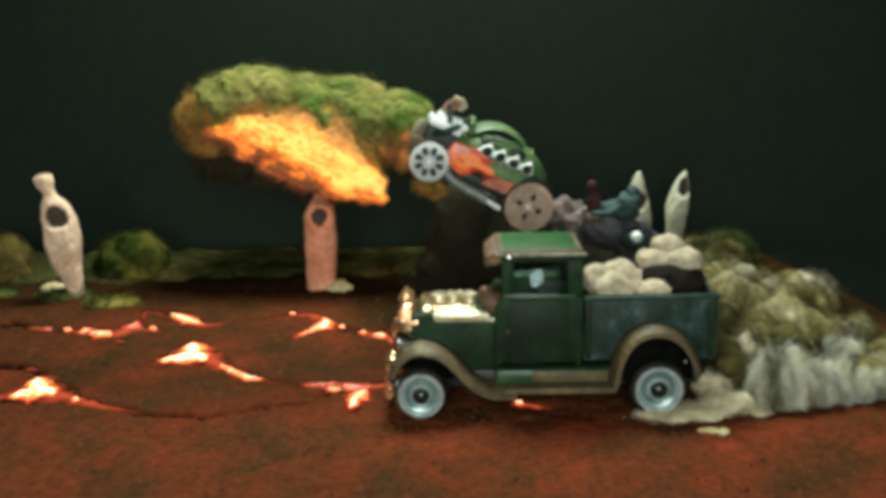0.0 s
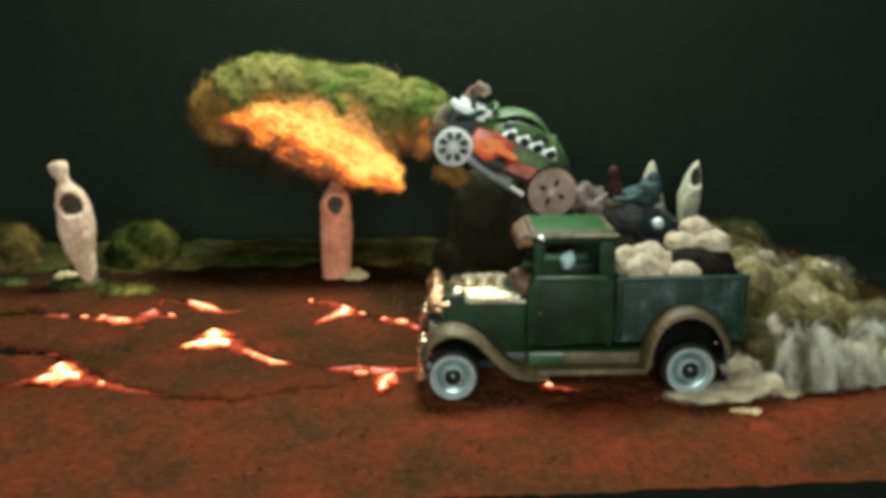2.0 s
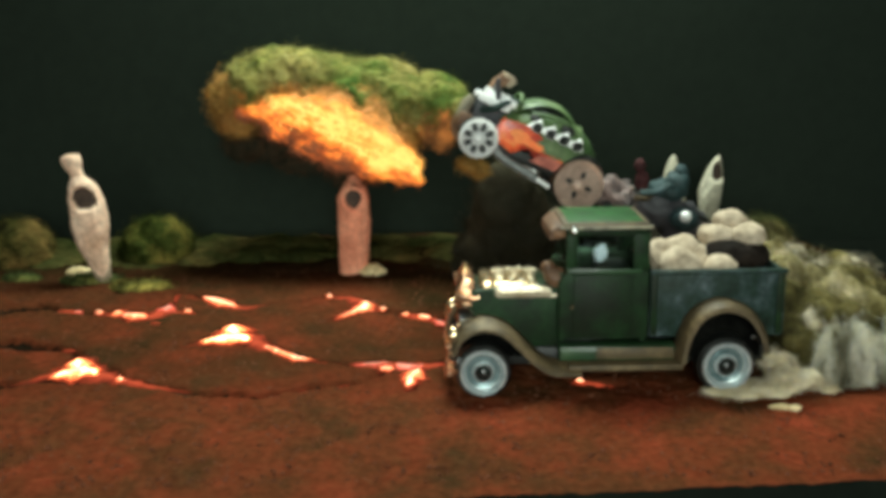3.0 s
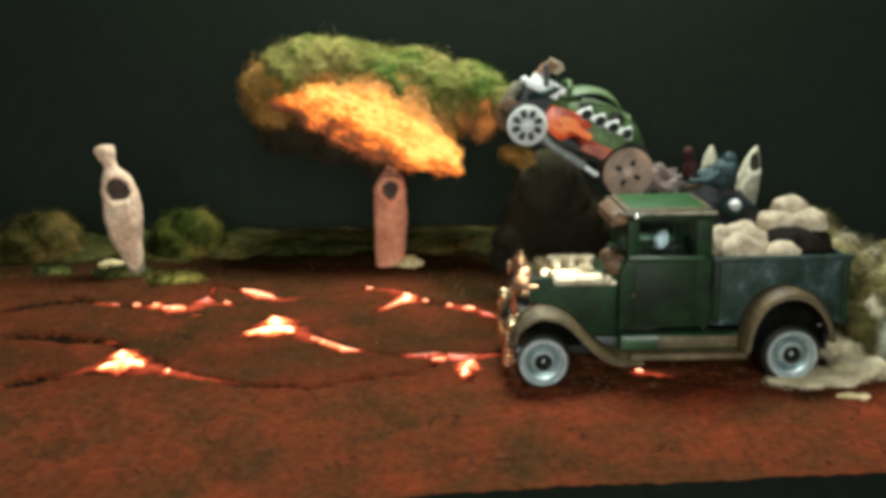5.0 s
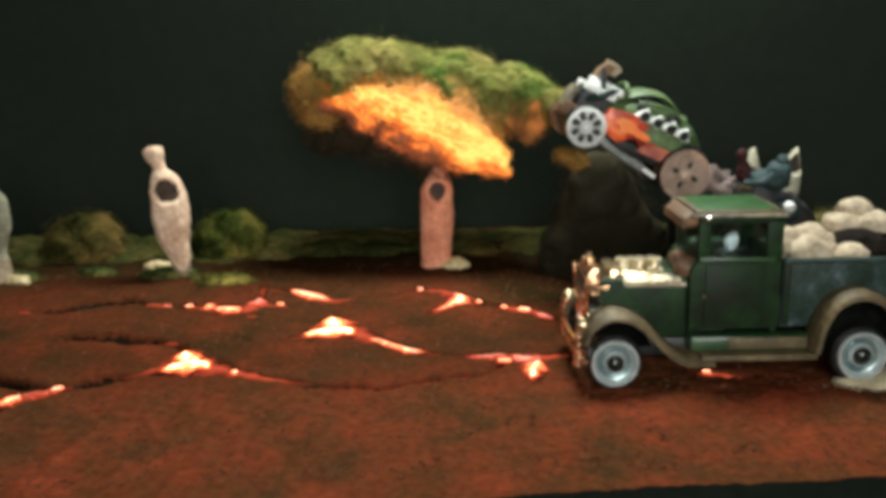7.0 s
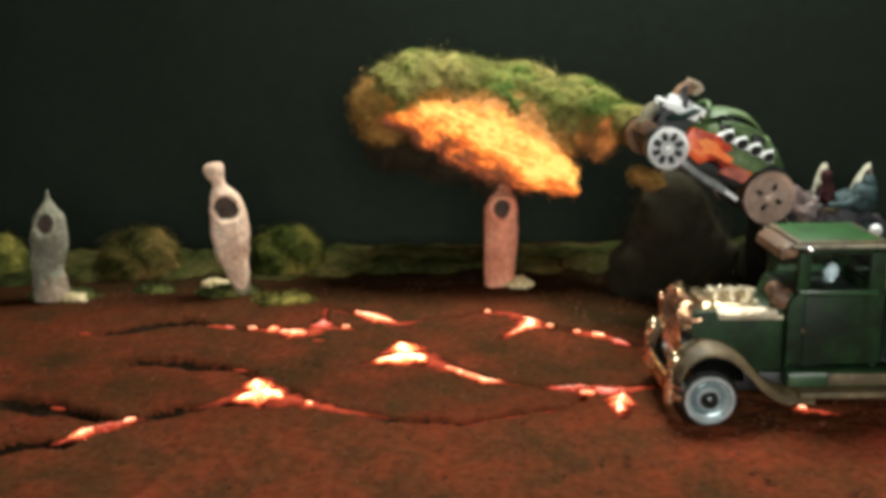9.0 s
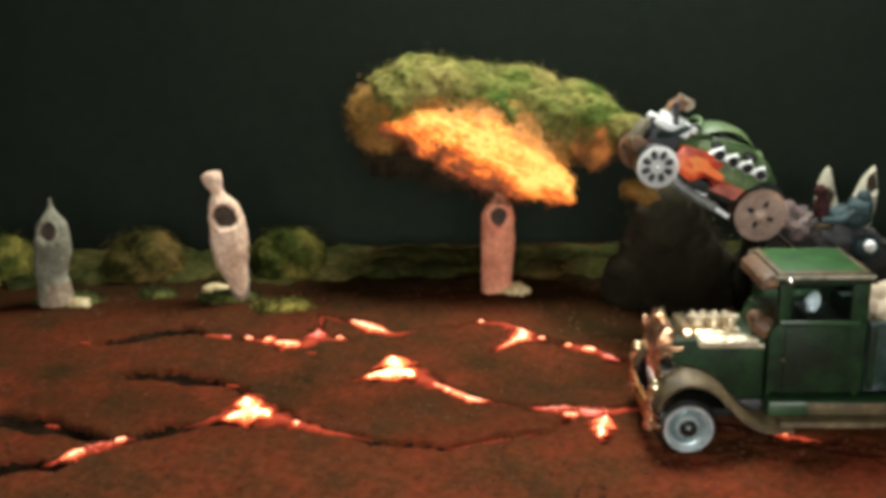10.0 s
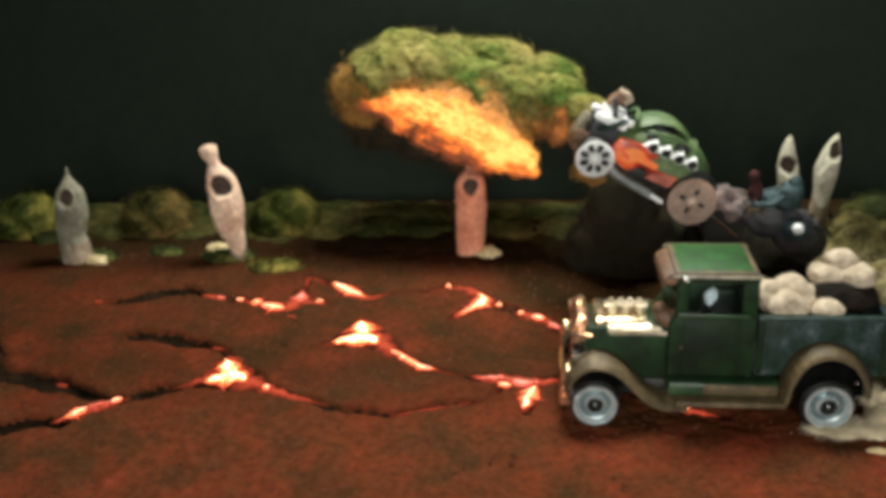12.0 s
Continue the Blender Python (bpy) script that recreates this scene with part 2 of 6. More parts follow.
M["pale_shroud"] = surface("pale_shroud", [(0.3, (0.36, 0.34, 0.25)), (0.48, (0.56, 0.53, 0.4)), (0.68, (0.7, 0.66, 0.52))], 1.1, 6.0, 0.3, 0.8, bump=0.7, depth=0.06, gloss=0.15)
M["grey_shroud"] = surface("grey_shroud", [(0.3, (0.13, 0.13, 0.09)), (0.5, (0.26, 0.25, 0.185)), (0.7, (0.42, 0.38, 0.26))], 0.9, 8.0, 0.3, 0.8, bump=0.6, depth=0.04, gloss=0.1)
# Pinkish cloth, its orange deepened in place of light from the fire.
M["pink_firelit_shroud"] = surface("pink_firelit_shroud", [(0.3, (0.6, 0.21, 0.125)), (0.5, (0.83, 0.33, 0.2)), (0.7, (0.88, 0.46, 0.3))], 1.4, 9.0, 0.25, 0.8, bump=0.6, depth=0.04, gloss=0.15)
M["hem"] = surface("dull_hem", [(0.3, (0.16, 0.13, 0.085)), (0.5, (0.32, 0.25, 0.175)), (0.7, (0.52, 0.39, 0.29))], 1.4, 8.0, 0.3, 0.9, bump=0.6, depth=0.05, gloss=0.05)
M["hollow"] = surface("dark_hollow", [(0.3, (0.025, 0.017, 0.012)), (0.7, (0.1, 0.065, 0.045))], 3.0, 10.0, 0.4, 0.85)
M["bone"] = surface("cream_stone", [(0.3, (0.3, 0.232, 0.155)), (0.5, (0.53, 0.435, 0.32)), (0.7, (0.68, 0.575, 0.44))], 1.2, 7.0, 0.3, 0.8, bump=0.35, depth=0.05, gloss=0.15)
M["pale_stone"] = surface("pale_stone", [(0.3, (0.5, 0.37, 0.16)), (0.6, (0.74, 0.6, 0.34))], 2.0, 7.0, 0.3, 0.75, bump=0.6, depth=0.05)
M["rock"] = surface("dark_rock", [(0.3, (0.006, 0.005, 0.004)), (0.6, (0.02, 0.014, 0.01)), (0.8, (0.05, 0.03, 0.018))], 0.9, 5.0, 0.5, 0.95, bump=1.0, depth=0.12, gloss=0.15)
M["black_rock"] = surface("dark_brown_rock", [(0.35, (0.013, 0.0125, 0.0085)), (0.7, (0.021, 0.018, 0.012))], 1.2, 8.0, 0.4, 0.95, bump=0.4, depth=0.05, gloss=0.0)
# Dark colour standing in for the shade down in the cracks.
M["crack_shade"] = surface("shaded_crack", [(0.35, (0.012, 0.0095, 0.006)), (0.7, (0.04, 0.022, 0.012))], 1.2, 8.0, 0.5, 0.95, bump=0.8, depth=0.05, gloss=0.0)
M["matte_black"] = surface("matte_black", [(0.3, (0.003, 0.003, 0.0028)), (0.7, (0.007, 0.007, 0.006))], 2.0, 8.0, 0.3, 0.95, bump=0.2, gloss=0.0)
M["green"] = surface("dark_green_paint", [(0.3, (0.011, 0.0125, 0.008)), (0.44, (0.012, 0.021, 0.01)), (0.58, (0.016, 0.042, 0.014)), (0.76, (0.05, 0.07, 0.045))], 0.8, 9.0, 0.3, 0.5, bump=0.15, gloss=0.15)
M["green_roof"] = surface("bright_green_paint", [(0.32, (0.012, 0.042, 0.008)), (0.5, (0.017, 0.088, 0.011)), (0.64, (0.026, 0.12, 0.017)), (0.76, (0.08, 0.14, 0.05))], 1.3, 7.0, 0.35, 0.6, bump=0.3, gloss=0.3)
M["green_ledge"] = surface("mid_green_paint", [(0.35, (0.014, 0.036, 0.014)), (0.6, (0.022, 0.062, 0.02)), (0.75, (0.06, 0.1, 0.048))], 1.5, 9.0, 0.25, 0.4, bump=0.15, coat=0.2)
M["bug_green"] = surface("moss_green_paint", [(0.35, (0.045, 0.095, 0.03)), (0.55, (0.09, 0.145, 0.048)), (0.7, (0.2, 0.26, 0.12))], 1.6, 9.0, 0.3, 0.55, bump=0.3)
M["blue_worn"] = surface("worn_teal_paint", [(0.33, (0.011, 0.019, 0.014)), (0.47, (0.018, 0.034, 0.025)), (0.58, (0.034, 0.054, 0.052)), (0.72, (0.11, 0.135, 0.145))], 1.9, 8.0, 0.4, 0.5, bump=0.4, depth=0.02, gloss=0.15)
M["tan"] = surface("dusty_tan_paint", [(0.3, (0.05, 0.035, 0.016)), (0.52, (0.1, 0.07, 0.031)), (0.72, (0.21, 0.15, 0.072))], 1.8, 9.0, 0.35, 0.6, bump=0.3)
M["worn_cream"] = surface("worn_cream_paint", [(0.35, (0.09, 0.08, 0.05)), (0.5, (0.24, 0.21, 0.14)), (0.68, (0.42, 0.38, 0.27))], 1.6, 9.0, 0.35, 0.55, bump=0.3)
M["rust"] = surface("rusty_paint", [(0.3, (0.06, 0.03, 0.014)), (0.55, (0.15, 0.075, 0.034)), (0.75, (0.26, 0.14, 0.07))], 2.0, 9.0, 0.35, 0.6, bump=0.4)
M["gold"] = surface("gold_plating", [(0.35, (0.72, 0.52, 0.3)), (0.65, (0.95, 0.8, 0.52))], 3.0, 9.0, 0.2, 0.2, 0.9, bump=0.4)
# Gold with the lava's orange reflection put into its colour.
M["gold_lavalit"] = surface("gold_lava_reflection", [(0.35, (0.62, 0.32, 0.18)), (0.65, (0.9, 0.58, 0.36))], 3.0, 9.0, 0.25, 0.24, 0.85, bump=0.7, depth=0.04)
M["pale_gold"] = surface("pale_gold", [(0.35, (0.62, 0.52, 0.34)), (0.65, (0.9, 0.82, 0.62))], 3.0, 9.0, 0.25, 0.22, 0.55, bump=0.8, depth=0.05)
M["chrome"] = surface("chrome", [(0.35, (0.7, 0.72, 0.72)), (0.65, (0.92, 0.93, 0.92))], 3.0, 9.0, 0.1, 0.16, 1.0, bump=0.15, rough_var=0.08)
M["rim"] = surface("pale_blue_metal", [(0.35, (0.62, 0.72, 0.74)), (0.65, (0.88, 0.94, 0.94))], 3.0, 12.0, 0.2, 0.22, 0.55, bump=0.15)
M["rim_dark"] = surface("grey_blue_metal", [(0.35, (0.1, 0.16, 0.17)), (0.65, (0.26, 0.34, 0.35))], 2.0, 12.0, 0.2, 0.22, 0.4, bump=0.1)
M["white_rim"] = surface("white_rim", [(0.35, (0.86, 0.88, 0.88)), (0.65, (0.93, 0.93, 0.92))], 4.0, 12.0, 0.08, 0.3, 0.0, bump=0.1)
M["rim_white_blue"] = surface("blue_white", [(0.35, (0.3, 0.32, 0.38)), (0.65, (0.5, 0.52, 0.6))], 2.0, 12.0, 0.3, 0.5, bump=0.2)
M["pink_rim"] = surface("dusty_pink_rim", [(0.35, (0.5, 0.34, 0.26)), (0.65, (0.68, 0.5, 0.4))], 3.0, 12.0, 0.2, 0.5, 0.0, bump=0.2)
M["pink_dark"] = surface("dark_pink", [(0.35, (0.2, 0.12, 0.09)), (0.65, (0.32, 0.2, 0.16))], 4.0, 12.0, 0.3, 0.6, bump=0.2)
M["tyre"] = surface("black_rubber", [(0.4, (0.008, 0.009, 0.008)), (0.7, (0.02, 0.02, 0.018))], 4.0, 12.0, 0.3, 0.4, bump=0.2)
M["black"] = surface("black_plastic", [(0.4, (0.006, 0.007, 0.006)), (0.7, (0.016, 0.018, 0.016))], 3.0, 10.0, 0.3, 0.5, bump=0.2)
M["gloss_black"] = surface("glossy_black", [(0.4, (0.01, 0.013, 0.012)), (0.7, (0.02, 0.026, 0.024))], 3.0, 10.0, 0.2, 0.12, bump=0.0, rough_var=0.04)
# Mottled red-orange and a brighter orange for the leaping car's sides.
M["side_red"] = surface("red_orange_side", [(0.33, (0.16, 0.01, 0.006)), (0.45, (0.5, 0.04, 0.014)), (0.55, (0.9, 0.13, 0.03)), (0.66, (1.0, 0.4, 0.12))], 1.1, 8.0, 0.15, 0.4, bump=0.1, coat=0.2)
M["side_orange"] = surface("yellow_orange_side", [(0.35, (1.0, 0.18, 0.04)), (0.65, (1.0, 0.36, 0.09))], 2.5, 8.0, 0.1, 0.4, bump=0.1, coat=0.2)
M["pink_panel"] = surface("dull_pink_paint", [(0.35, (0.3, 0.07, 0.05)), (0.65, (0.55, 0.16, 0.1))], 2.0, 8.0, 0.25, 0.5, bump=0.2)
M["teal"] = surface("dark_teal_paint", [(0.35, (0.009, 0.024, 0.024)), (0.52, (0.02, 0.048, 0.05)), (0.68, (0.06, 0.1, 0.11))], 2.2, 8.0, 0.45, 0.7, bump=0.8, depth=0.05)
M["maroon"] = surface("dull_maroon", [(0.35, (0.03, 0.01, 0.011)), (0.65, (0.09, 0.028, 0.028))], 2.0, 8.0, 0.4, 0.8, bump=0.5, gloss=0.2)
M["slate"] = surface("dusty_slate", [(0.35, (0.02, 0.024, 0.03)), (0.65, (0.07, 0.065, 0.07))], 1.6, 8.0, 0.3, 0.6, bump=0.3)
M["grey"] = surface("dull_grey_metal", [(0.35, (0.14, 0.15, 0.15)), (0.65, (0.3, 0.32, 0.31))], 2.0, 9.0, 0.3, 0.45, 0.2, bump=0.2)
M["rust_light"] = surface("light_rust", [(0.3, (0.1, 0.05, 0.024)), (0.55, (0.22, 0.115, 0.058)), (0.75, (0.32, 0.19, 0.1))], 2.0, 9.0, 0.35, 0.6, bump=0.4)
M["dusk"] = surface("dusty_mauve", [(0.35, (0.05, 0.05, 0.055)), (0.55, (0.12, 0.09, 0.085)), (0.7, (0.25, 0.17, 0.15))], 1.6, 8.0, 0.3, 0.7, bump=0.4)
M["cloth"] = surface("black_green_cloth", [(0.3, (0.0155, 0.0205, 0.0155)), (0.7, (0.0215, 0.0282, 0.021))], 0.04, 3.0, 0.12, 0.95, bump=0.1, gloss=0.0)
# Pale colour of the unseen walls, chosen for the light they bounce.
M["bounce_pale"] = surface("pale_bounce_surface", [(0.3, (0.66, 0.7, 0.65)), (0.7, (0.76, 0.79, 0.74))], 0.05, 1.0, 0.2, 0.9, bump=0.2)
M["table"] = surface("dark_table", [(0.3, (0.0075, 0.0095, 0.0072)), (0.7, (0.0115, 0.0145, 0.011))], 0.1, 3.0, 0.2, 0.95, bump=0.2, gloss=0.0)
mg, ng, lg, pg = nodes_of("glass")
pg.inputs["Base Color"].default_value = (0.75, 0.85, 0.8, 1)
pg.inputs["Roughness"].default_value, pg.inputs["Transmission Weight"].default_value = 0.03, 1.0
M["glass"] = mg

# ---- mesh helpers ----
AT = {}


def thing(name, at, label, category, group="", kind="", turn=(0, 0, 0)):
    ob = new(name)
    ob.empty_display_size = 0.002
    ob.matrix_world = pose(*[CM * v for v in at], *turn)
    AT[ob] = pose(*at, *turn).inverted()
    return tagged(ob, label, category, group, kind)


def finish(name, bm, material, smooth=40):
    bmesh.ops.recalc_face_normals(bm, faces=bm.faces)
    me = bpy.data.meshes.new(name)
    bm.transform(Matrix.Scale(CM, 4))
    bm.to_mesh(me)
    bm.free()
    for mm in material if isinstance(material, (list, tuple)) else [material]:
        me.materials.append(mm)
    me.polygons.foreach_set("use_smooth", [smooth > 0] * len(me.polygons))
    if 0 < smooth < 180:
        me.set_sharp_from_angle(angle=radians(smooth))
    return me


def part(name, bm, material, parent, label="", smooth=40, local=False):
    """One mesh under a thing or a part. Its places are in the world, or with local in the thing's own axes."""
    if not local:
        bm.transform(AT[parent])
    ob = new(name, finish(name, bm, material, smooth))
    ob.parent = parent
    AT[ob] = AT[parent]
    return tagged(ob, label)


def solo(name, bm, material, at, label, category, group="", kind="", smooth=40):
    """A thing of one mesh, with its origin at its base."""
    bm.transform(Matrix.Translation(at).inverted())
    ob = new(name, finish(name, bm, material, smooth))
    ob.location = [CM * v for v in at]
    return tagged(ob, label, category, group, kind)


def box(bm, lo, hi, bevel=0.03, seg=2):
    m = Matrix.LocRotScale([(a + b) / 2 for a, b in zip(lo, hi)], None, [b - a for a, b in zip(lo, hi)])
    vs = bmesh.ops.create_cube(bm, size=1, matrix=m)["verts"]
    if bevel:
        es = list({e for v in vs for e in v.link_edges})
        bmesh.ops.bevel(bm, geom=es, offset=bevel, segments=seg, profile=0.5, affect="EDGES")
    return bm


def rod(bm, a, b, r, r2=None, seg=16):
    a, b = Vector(a), Vector(b)
    m = Matrix.Translation((a + b) / 2) @ (b - a).to_track_quat("Z", "Y").to_matrix().to_4x4()
    bmesh.ops.create_cone(bm, cap_ends=True, segments=seg, radius1=r, radius2=r if r2 is None else r2, depth=(b - a).length, matrix=m)
    return bm


def ball(bm, c, r, sub=3, rough=0.0, freq=1.5, seed=0.0):
    r = (r, r, r) if isinstance(r, (int, float)) else r
    vs = bmesh.ops.create_icosphere(bm, subdivisions=sub, radius=1)["verts"]
    for v in vs:
        d = v.co.normalized()
        k = 1.0
        if rough:
            fr = freq if isinstance(freq, tuple) else (freq,) * 3
            q = Vector((d.x * r[0] * fr[0], d.y * r[1] * fr[1], d.z * r[2] * fr[2])) + Vector((seed, seed * 1.7, -seed))
            k += rough * (noise.noise(q) + 0.5 * noise.noise(q * 2.3) + 0.28 * noise.noise(q * 5.1))
        v.co = Vector(c) + Vector((d.x * r[0], d.y * r[1], d.z * r[2])) * k
    return bm


def lathe(bm, profile, centre, axis="y", seg=40, caps=True):
    """profile: (along the axis, radius) pairs."""
    rings = []
    for u, r in profile:
        ring = []
        for i in range(seg):
            a = 2 * math.pi * i / seg
            p = (r * math.cos(a), u, r * math.sin(a)) if axis == "y" else (r * math.cos(a), r * math.sin(a), u) if axis == "z" else (u, r * math.cos(a), r * math.sin(a))
            ring.append(bm.verts.new(Vector(centre) + Vector(p)))
        rings.append(ring)
    for a, b in zip(rings, rings[1:]):
        for i in range(seg):
            bm.faces.new((a[i], a[(i + 1) % seg], b[(i + 1) % seg], b[i]))
    for ring in (rings[0], rings[-1]) if caps else ():
        bm.faces.new(ring)
    return bm


def prism(bm, outline, y0, y1, bevel=0.0):
    """An outline in x and z, drawn out from y0 to y1."""
    a = [bm.verts.new((x, y0, z)) for x, z in outline]
    b = [bm.verts.new((x, y1, z)) for x, z in outline]
    n = len(a)
    fs = [bm.faces.new(a), bm.faces.new(b[::-1])] + [bm.faces.new((a[i], b[i], b[(i + 1) % n], a[(i + 1) % n])) for i in range(n)]
    bmesh.ops.recalc_face_normals(bm, faces=fs)
    if bevel:
        es = [e for f in fs[:2] for e in f.edges]
        bmesh.ops.bevel(bm, geom=es, offset=bevel, segments=2, profile=0.5, affect="EDGES")
    return bm


def curve_points(points, n):
    """n points along a smooth line through the given ones."""
    p = [Vector(q) for q in points]
    out = []
    for i in range(n):
        t = i / (n - 1) * (len(p) - 1)
        k = min(int(t), len(p) - 2)
        f = t - k
        p0, p1, p2, p3 = p[max(k - 1, 0)], p[k], p[k + 1], p[min(k + 2, len(p) - 1)]
        out.append(0.5 * (2 * p1 + (p2 - p0) * f + (2 * p0 - 5 * p1 + 4 * p2 - p3) * f * f + (3 * p1 - p0 - 3 * p2 + p3) * f ** 3))
    return out


def tube(bm, points, r, seg=10, n=24):
    pts = curve_points(points, n)
    rings = []
    for i, p in enumerate(pts):
        d = (pts[min(i + 1, n - 1)] - pts[max(i - 1, 0)]).normalized()
        s = d.cross(Vector((0.31, 0.9, 0.29))).normalized()
        w = d.cross(s)
        rr = r(i / (n - 1)) if callable(r) else r
        rings.append([bm.verts.new(p + rr * (math.cos(a) * s + math.sin(a) * w)) for a in [2 * math.pi * k / seg for k in range(seg)]])
    for a, b in zip(rings, rings[1:]):
        for i in range(seg):
            bm.faces.new((a[i], a[(i + 1) % seg], b[(i + 1) % seg], b[i]))
    bm.faces.new(rings[0])
    bm.faces.new(rings[-1])
    return bm


def flecks(bm, blobs, count, size, rnd, stretch=2.2, lift=0.04, only=None):
    """Small curled scraps all over a set of lumps (x, y, z, rx, ry, rz), where these lie open to the outside."""
    total = sum((b[3] * b[4] * b[5]) ** (2 / 3) for b in blobs)
    for b in blobs:
        for _ in range(int(count * (b[3] * b[4] * b[5]) ** (2 / 3) / total)):
            d = Vector((rnd.gauss(0, 1), rnd.gauss(0, 1), rnd.gauss(0, 1))).normalized()
            c = Vector(b[:3]) + Vector((d.x * b[3], d.y * b[4], d.z * b[5])) * (1 + rnd.uniform(-0.06, 0.12))
            if any(o is not b and sum(((c[i] - o[i]) / o[3 + i]) ** 2 for i in range(3)) < 0.8 for o in blobs):
                continue
            if only and not only(c):
                continue
            t = Vector((rnd.gauss(0, 1), rnd.gauss(0, 1), rnd.gauss(0, 1)))
            t = (t - 0.45 * d * t.dot(d)).normalized()
            s = t.cross(d).normalized()
            k = size * rnd.uniform(0.5, 1.5)
            c = c + d * lift * rnd.random()
            q = [c - t * k * stretch, c + s * k * 0.6 + d * k * 0.3, c + t * k * stretch * rnd.uniform(0.6, 1.2) + d * k * 0.4, c - s * k * 0.6]
            v = [bm.verts.new(p) for p in q]
            bm.faces.new((v[0], v[1], v[3]))
            bm.faces.new((v[1], v[2], v[3]))
    return bm


def fibres(name, blobs, count, length, width, spread, seed, material, parent, label, flow=None, pull=0.0, keep=None):
    """Loose fibres on and round a set of lumps, thinning out with distance. flow, pull: a direction that they follow, and how much."""
    rng = np.random.default_rng(seed)
    b = np.array(blobs)
    share = (b[:, 3] * b[:, 4] * b[:, 5]) ** (2 / 3)
    own = rng.choice(len(b), count, p=share / share.sum())
    d = rng.normal(size=(count, 3))
    d /= np.linalg.norm(d, axis=1, keepdims=True)
    reach = 0.96 + spread * np.abs(rng.normal(size=(count, 1)))
    c = b[own, :3] + d * b[own, 3:6] * reach
    inside = ((c[:, None, :] - b[None, :, :3]) / b[None, :, 3:6]) ** 2
    inside = inside.sum(axis=2)
    inside[np.arange(count), own] = 9
    ok = inside.min(axis=1) > 0.85
    if keep:
        ok &= keep(c)
    c, d, n = c[ok], d[ok], int(ok.sum())
    t = rng.normal(size=(n, 3))
    t -= 0.5 * d * (t * d).sum(axis=1, keepdims=True)
    t /= np.linalg.norm(t, axis=1, keepdims=True)
    if flow:
        t = t * (1 - pull) + np.array(flow) * pull
        t /= np.linalg.norm(t, axis=1, keepdims=True)
    s = np.cross(t, d)
    s /= np.linalg.norm(s, axis=1, keepdims=True) + 1e-6
    size = length * rng.uniform(0.5, 1.5, (n, 1))
    w = width * rng.uniform(0.6, 1.4, (n, 1))
    v = np.stack([c - t * size / 2, c + s * w + d * size * 0.08, c + t * size / 2 + d * size * rng.uniform(-0.1, 0.3, (n, 1)), c - s * w + d * size * 0.08], axis=1).reshape(-1, 3)
    m = np.array(AT[parent])
    v = (v @ m[:3, :3].T + m[:3, 3]) * CM
    k = 4 * np.arange(n)
    f = np.concatenate([np.stack([k, k + 1, k + 3], 1), np.stack([k + 1, k + 2, k + 3], 1)])
    me = bpy.data.meshes.new(name)
    me.from_pydata(v.tolist(), [], f.tolist())
    me.materials.append(material)
    ob = new(name, me)
    ob.parent = parent
    AT[ob] = AT[parent]
    return tagged(ob, label, kind="stuff")


def lumps(bm, blobs, sub=4, rough=0.28, freq=1.6):
    for i, b in enumerate(blobs):
        ball(bm, b[:3], b[3:6], sub, rough, freq, i * 3.7)
    return bm


def fuse(ob, cell):
    """Melts a part's lumps into one skin."""
    mod = ob.modifiers.new("skin", "REMESH")
    mod.mode, mod.voxel_size, mod.use_smooth_shade = "VOXEL", CM * cell, True
    return ob


# ---- the ground of the diorama ----
def level(x, y):
    """Height of the crust."""
    h = -0.04 * max(y, 0.0) + 0.012 * min(x, 0.0)
    q = Vector((x, y, 0.0))
    h += 0.05 * noise.noise(q * 0.45) * min(1.0, max(0.0, (y + 4 - max(x, 0) * 0.2) / 6))
    return h


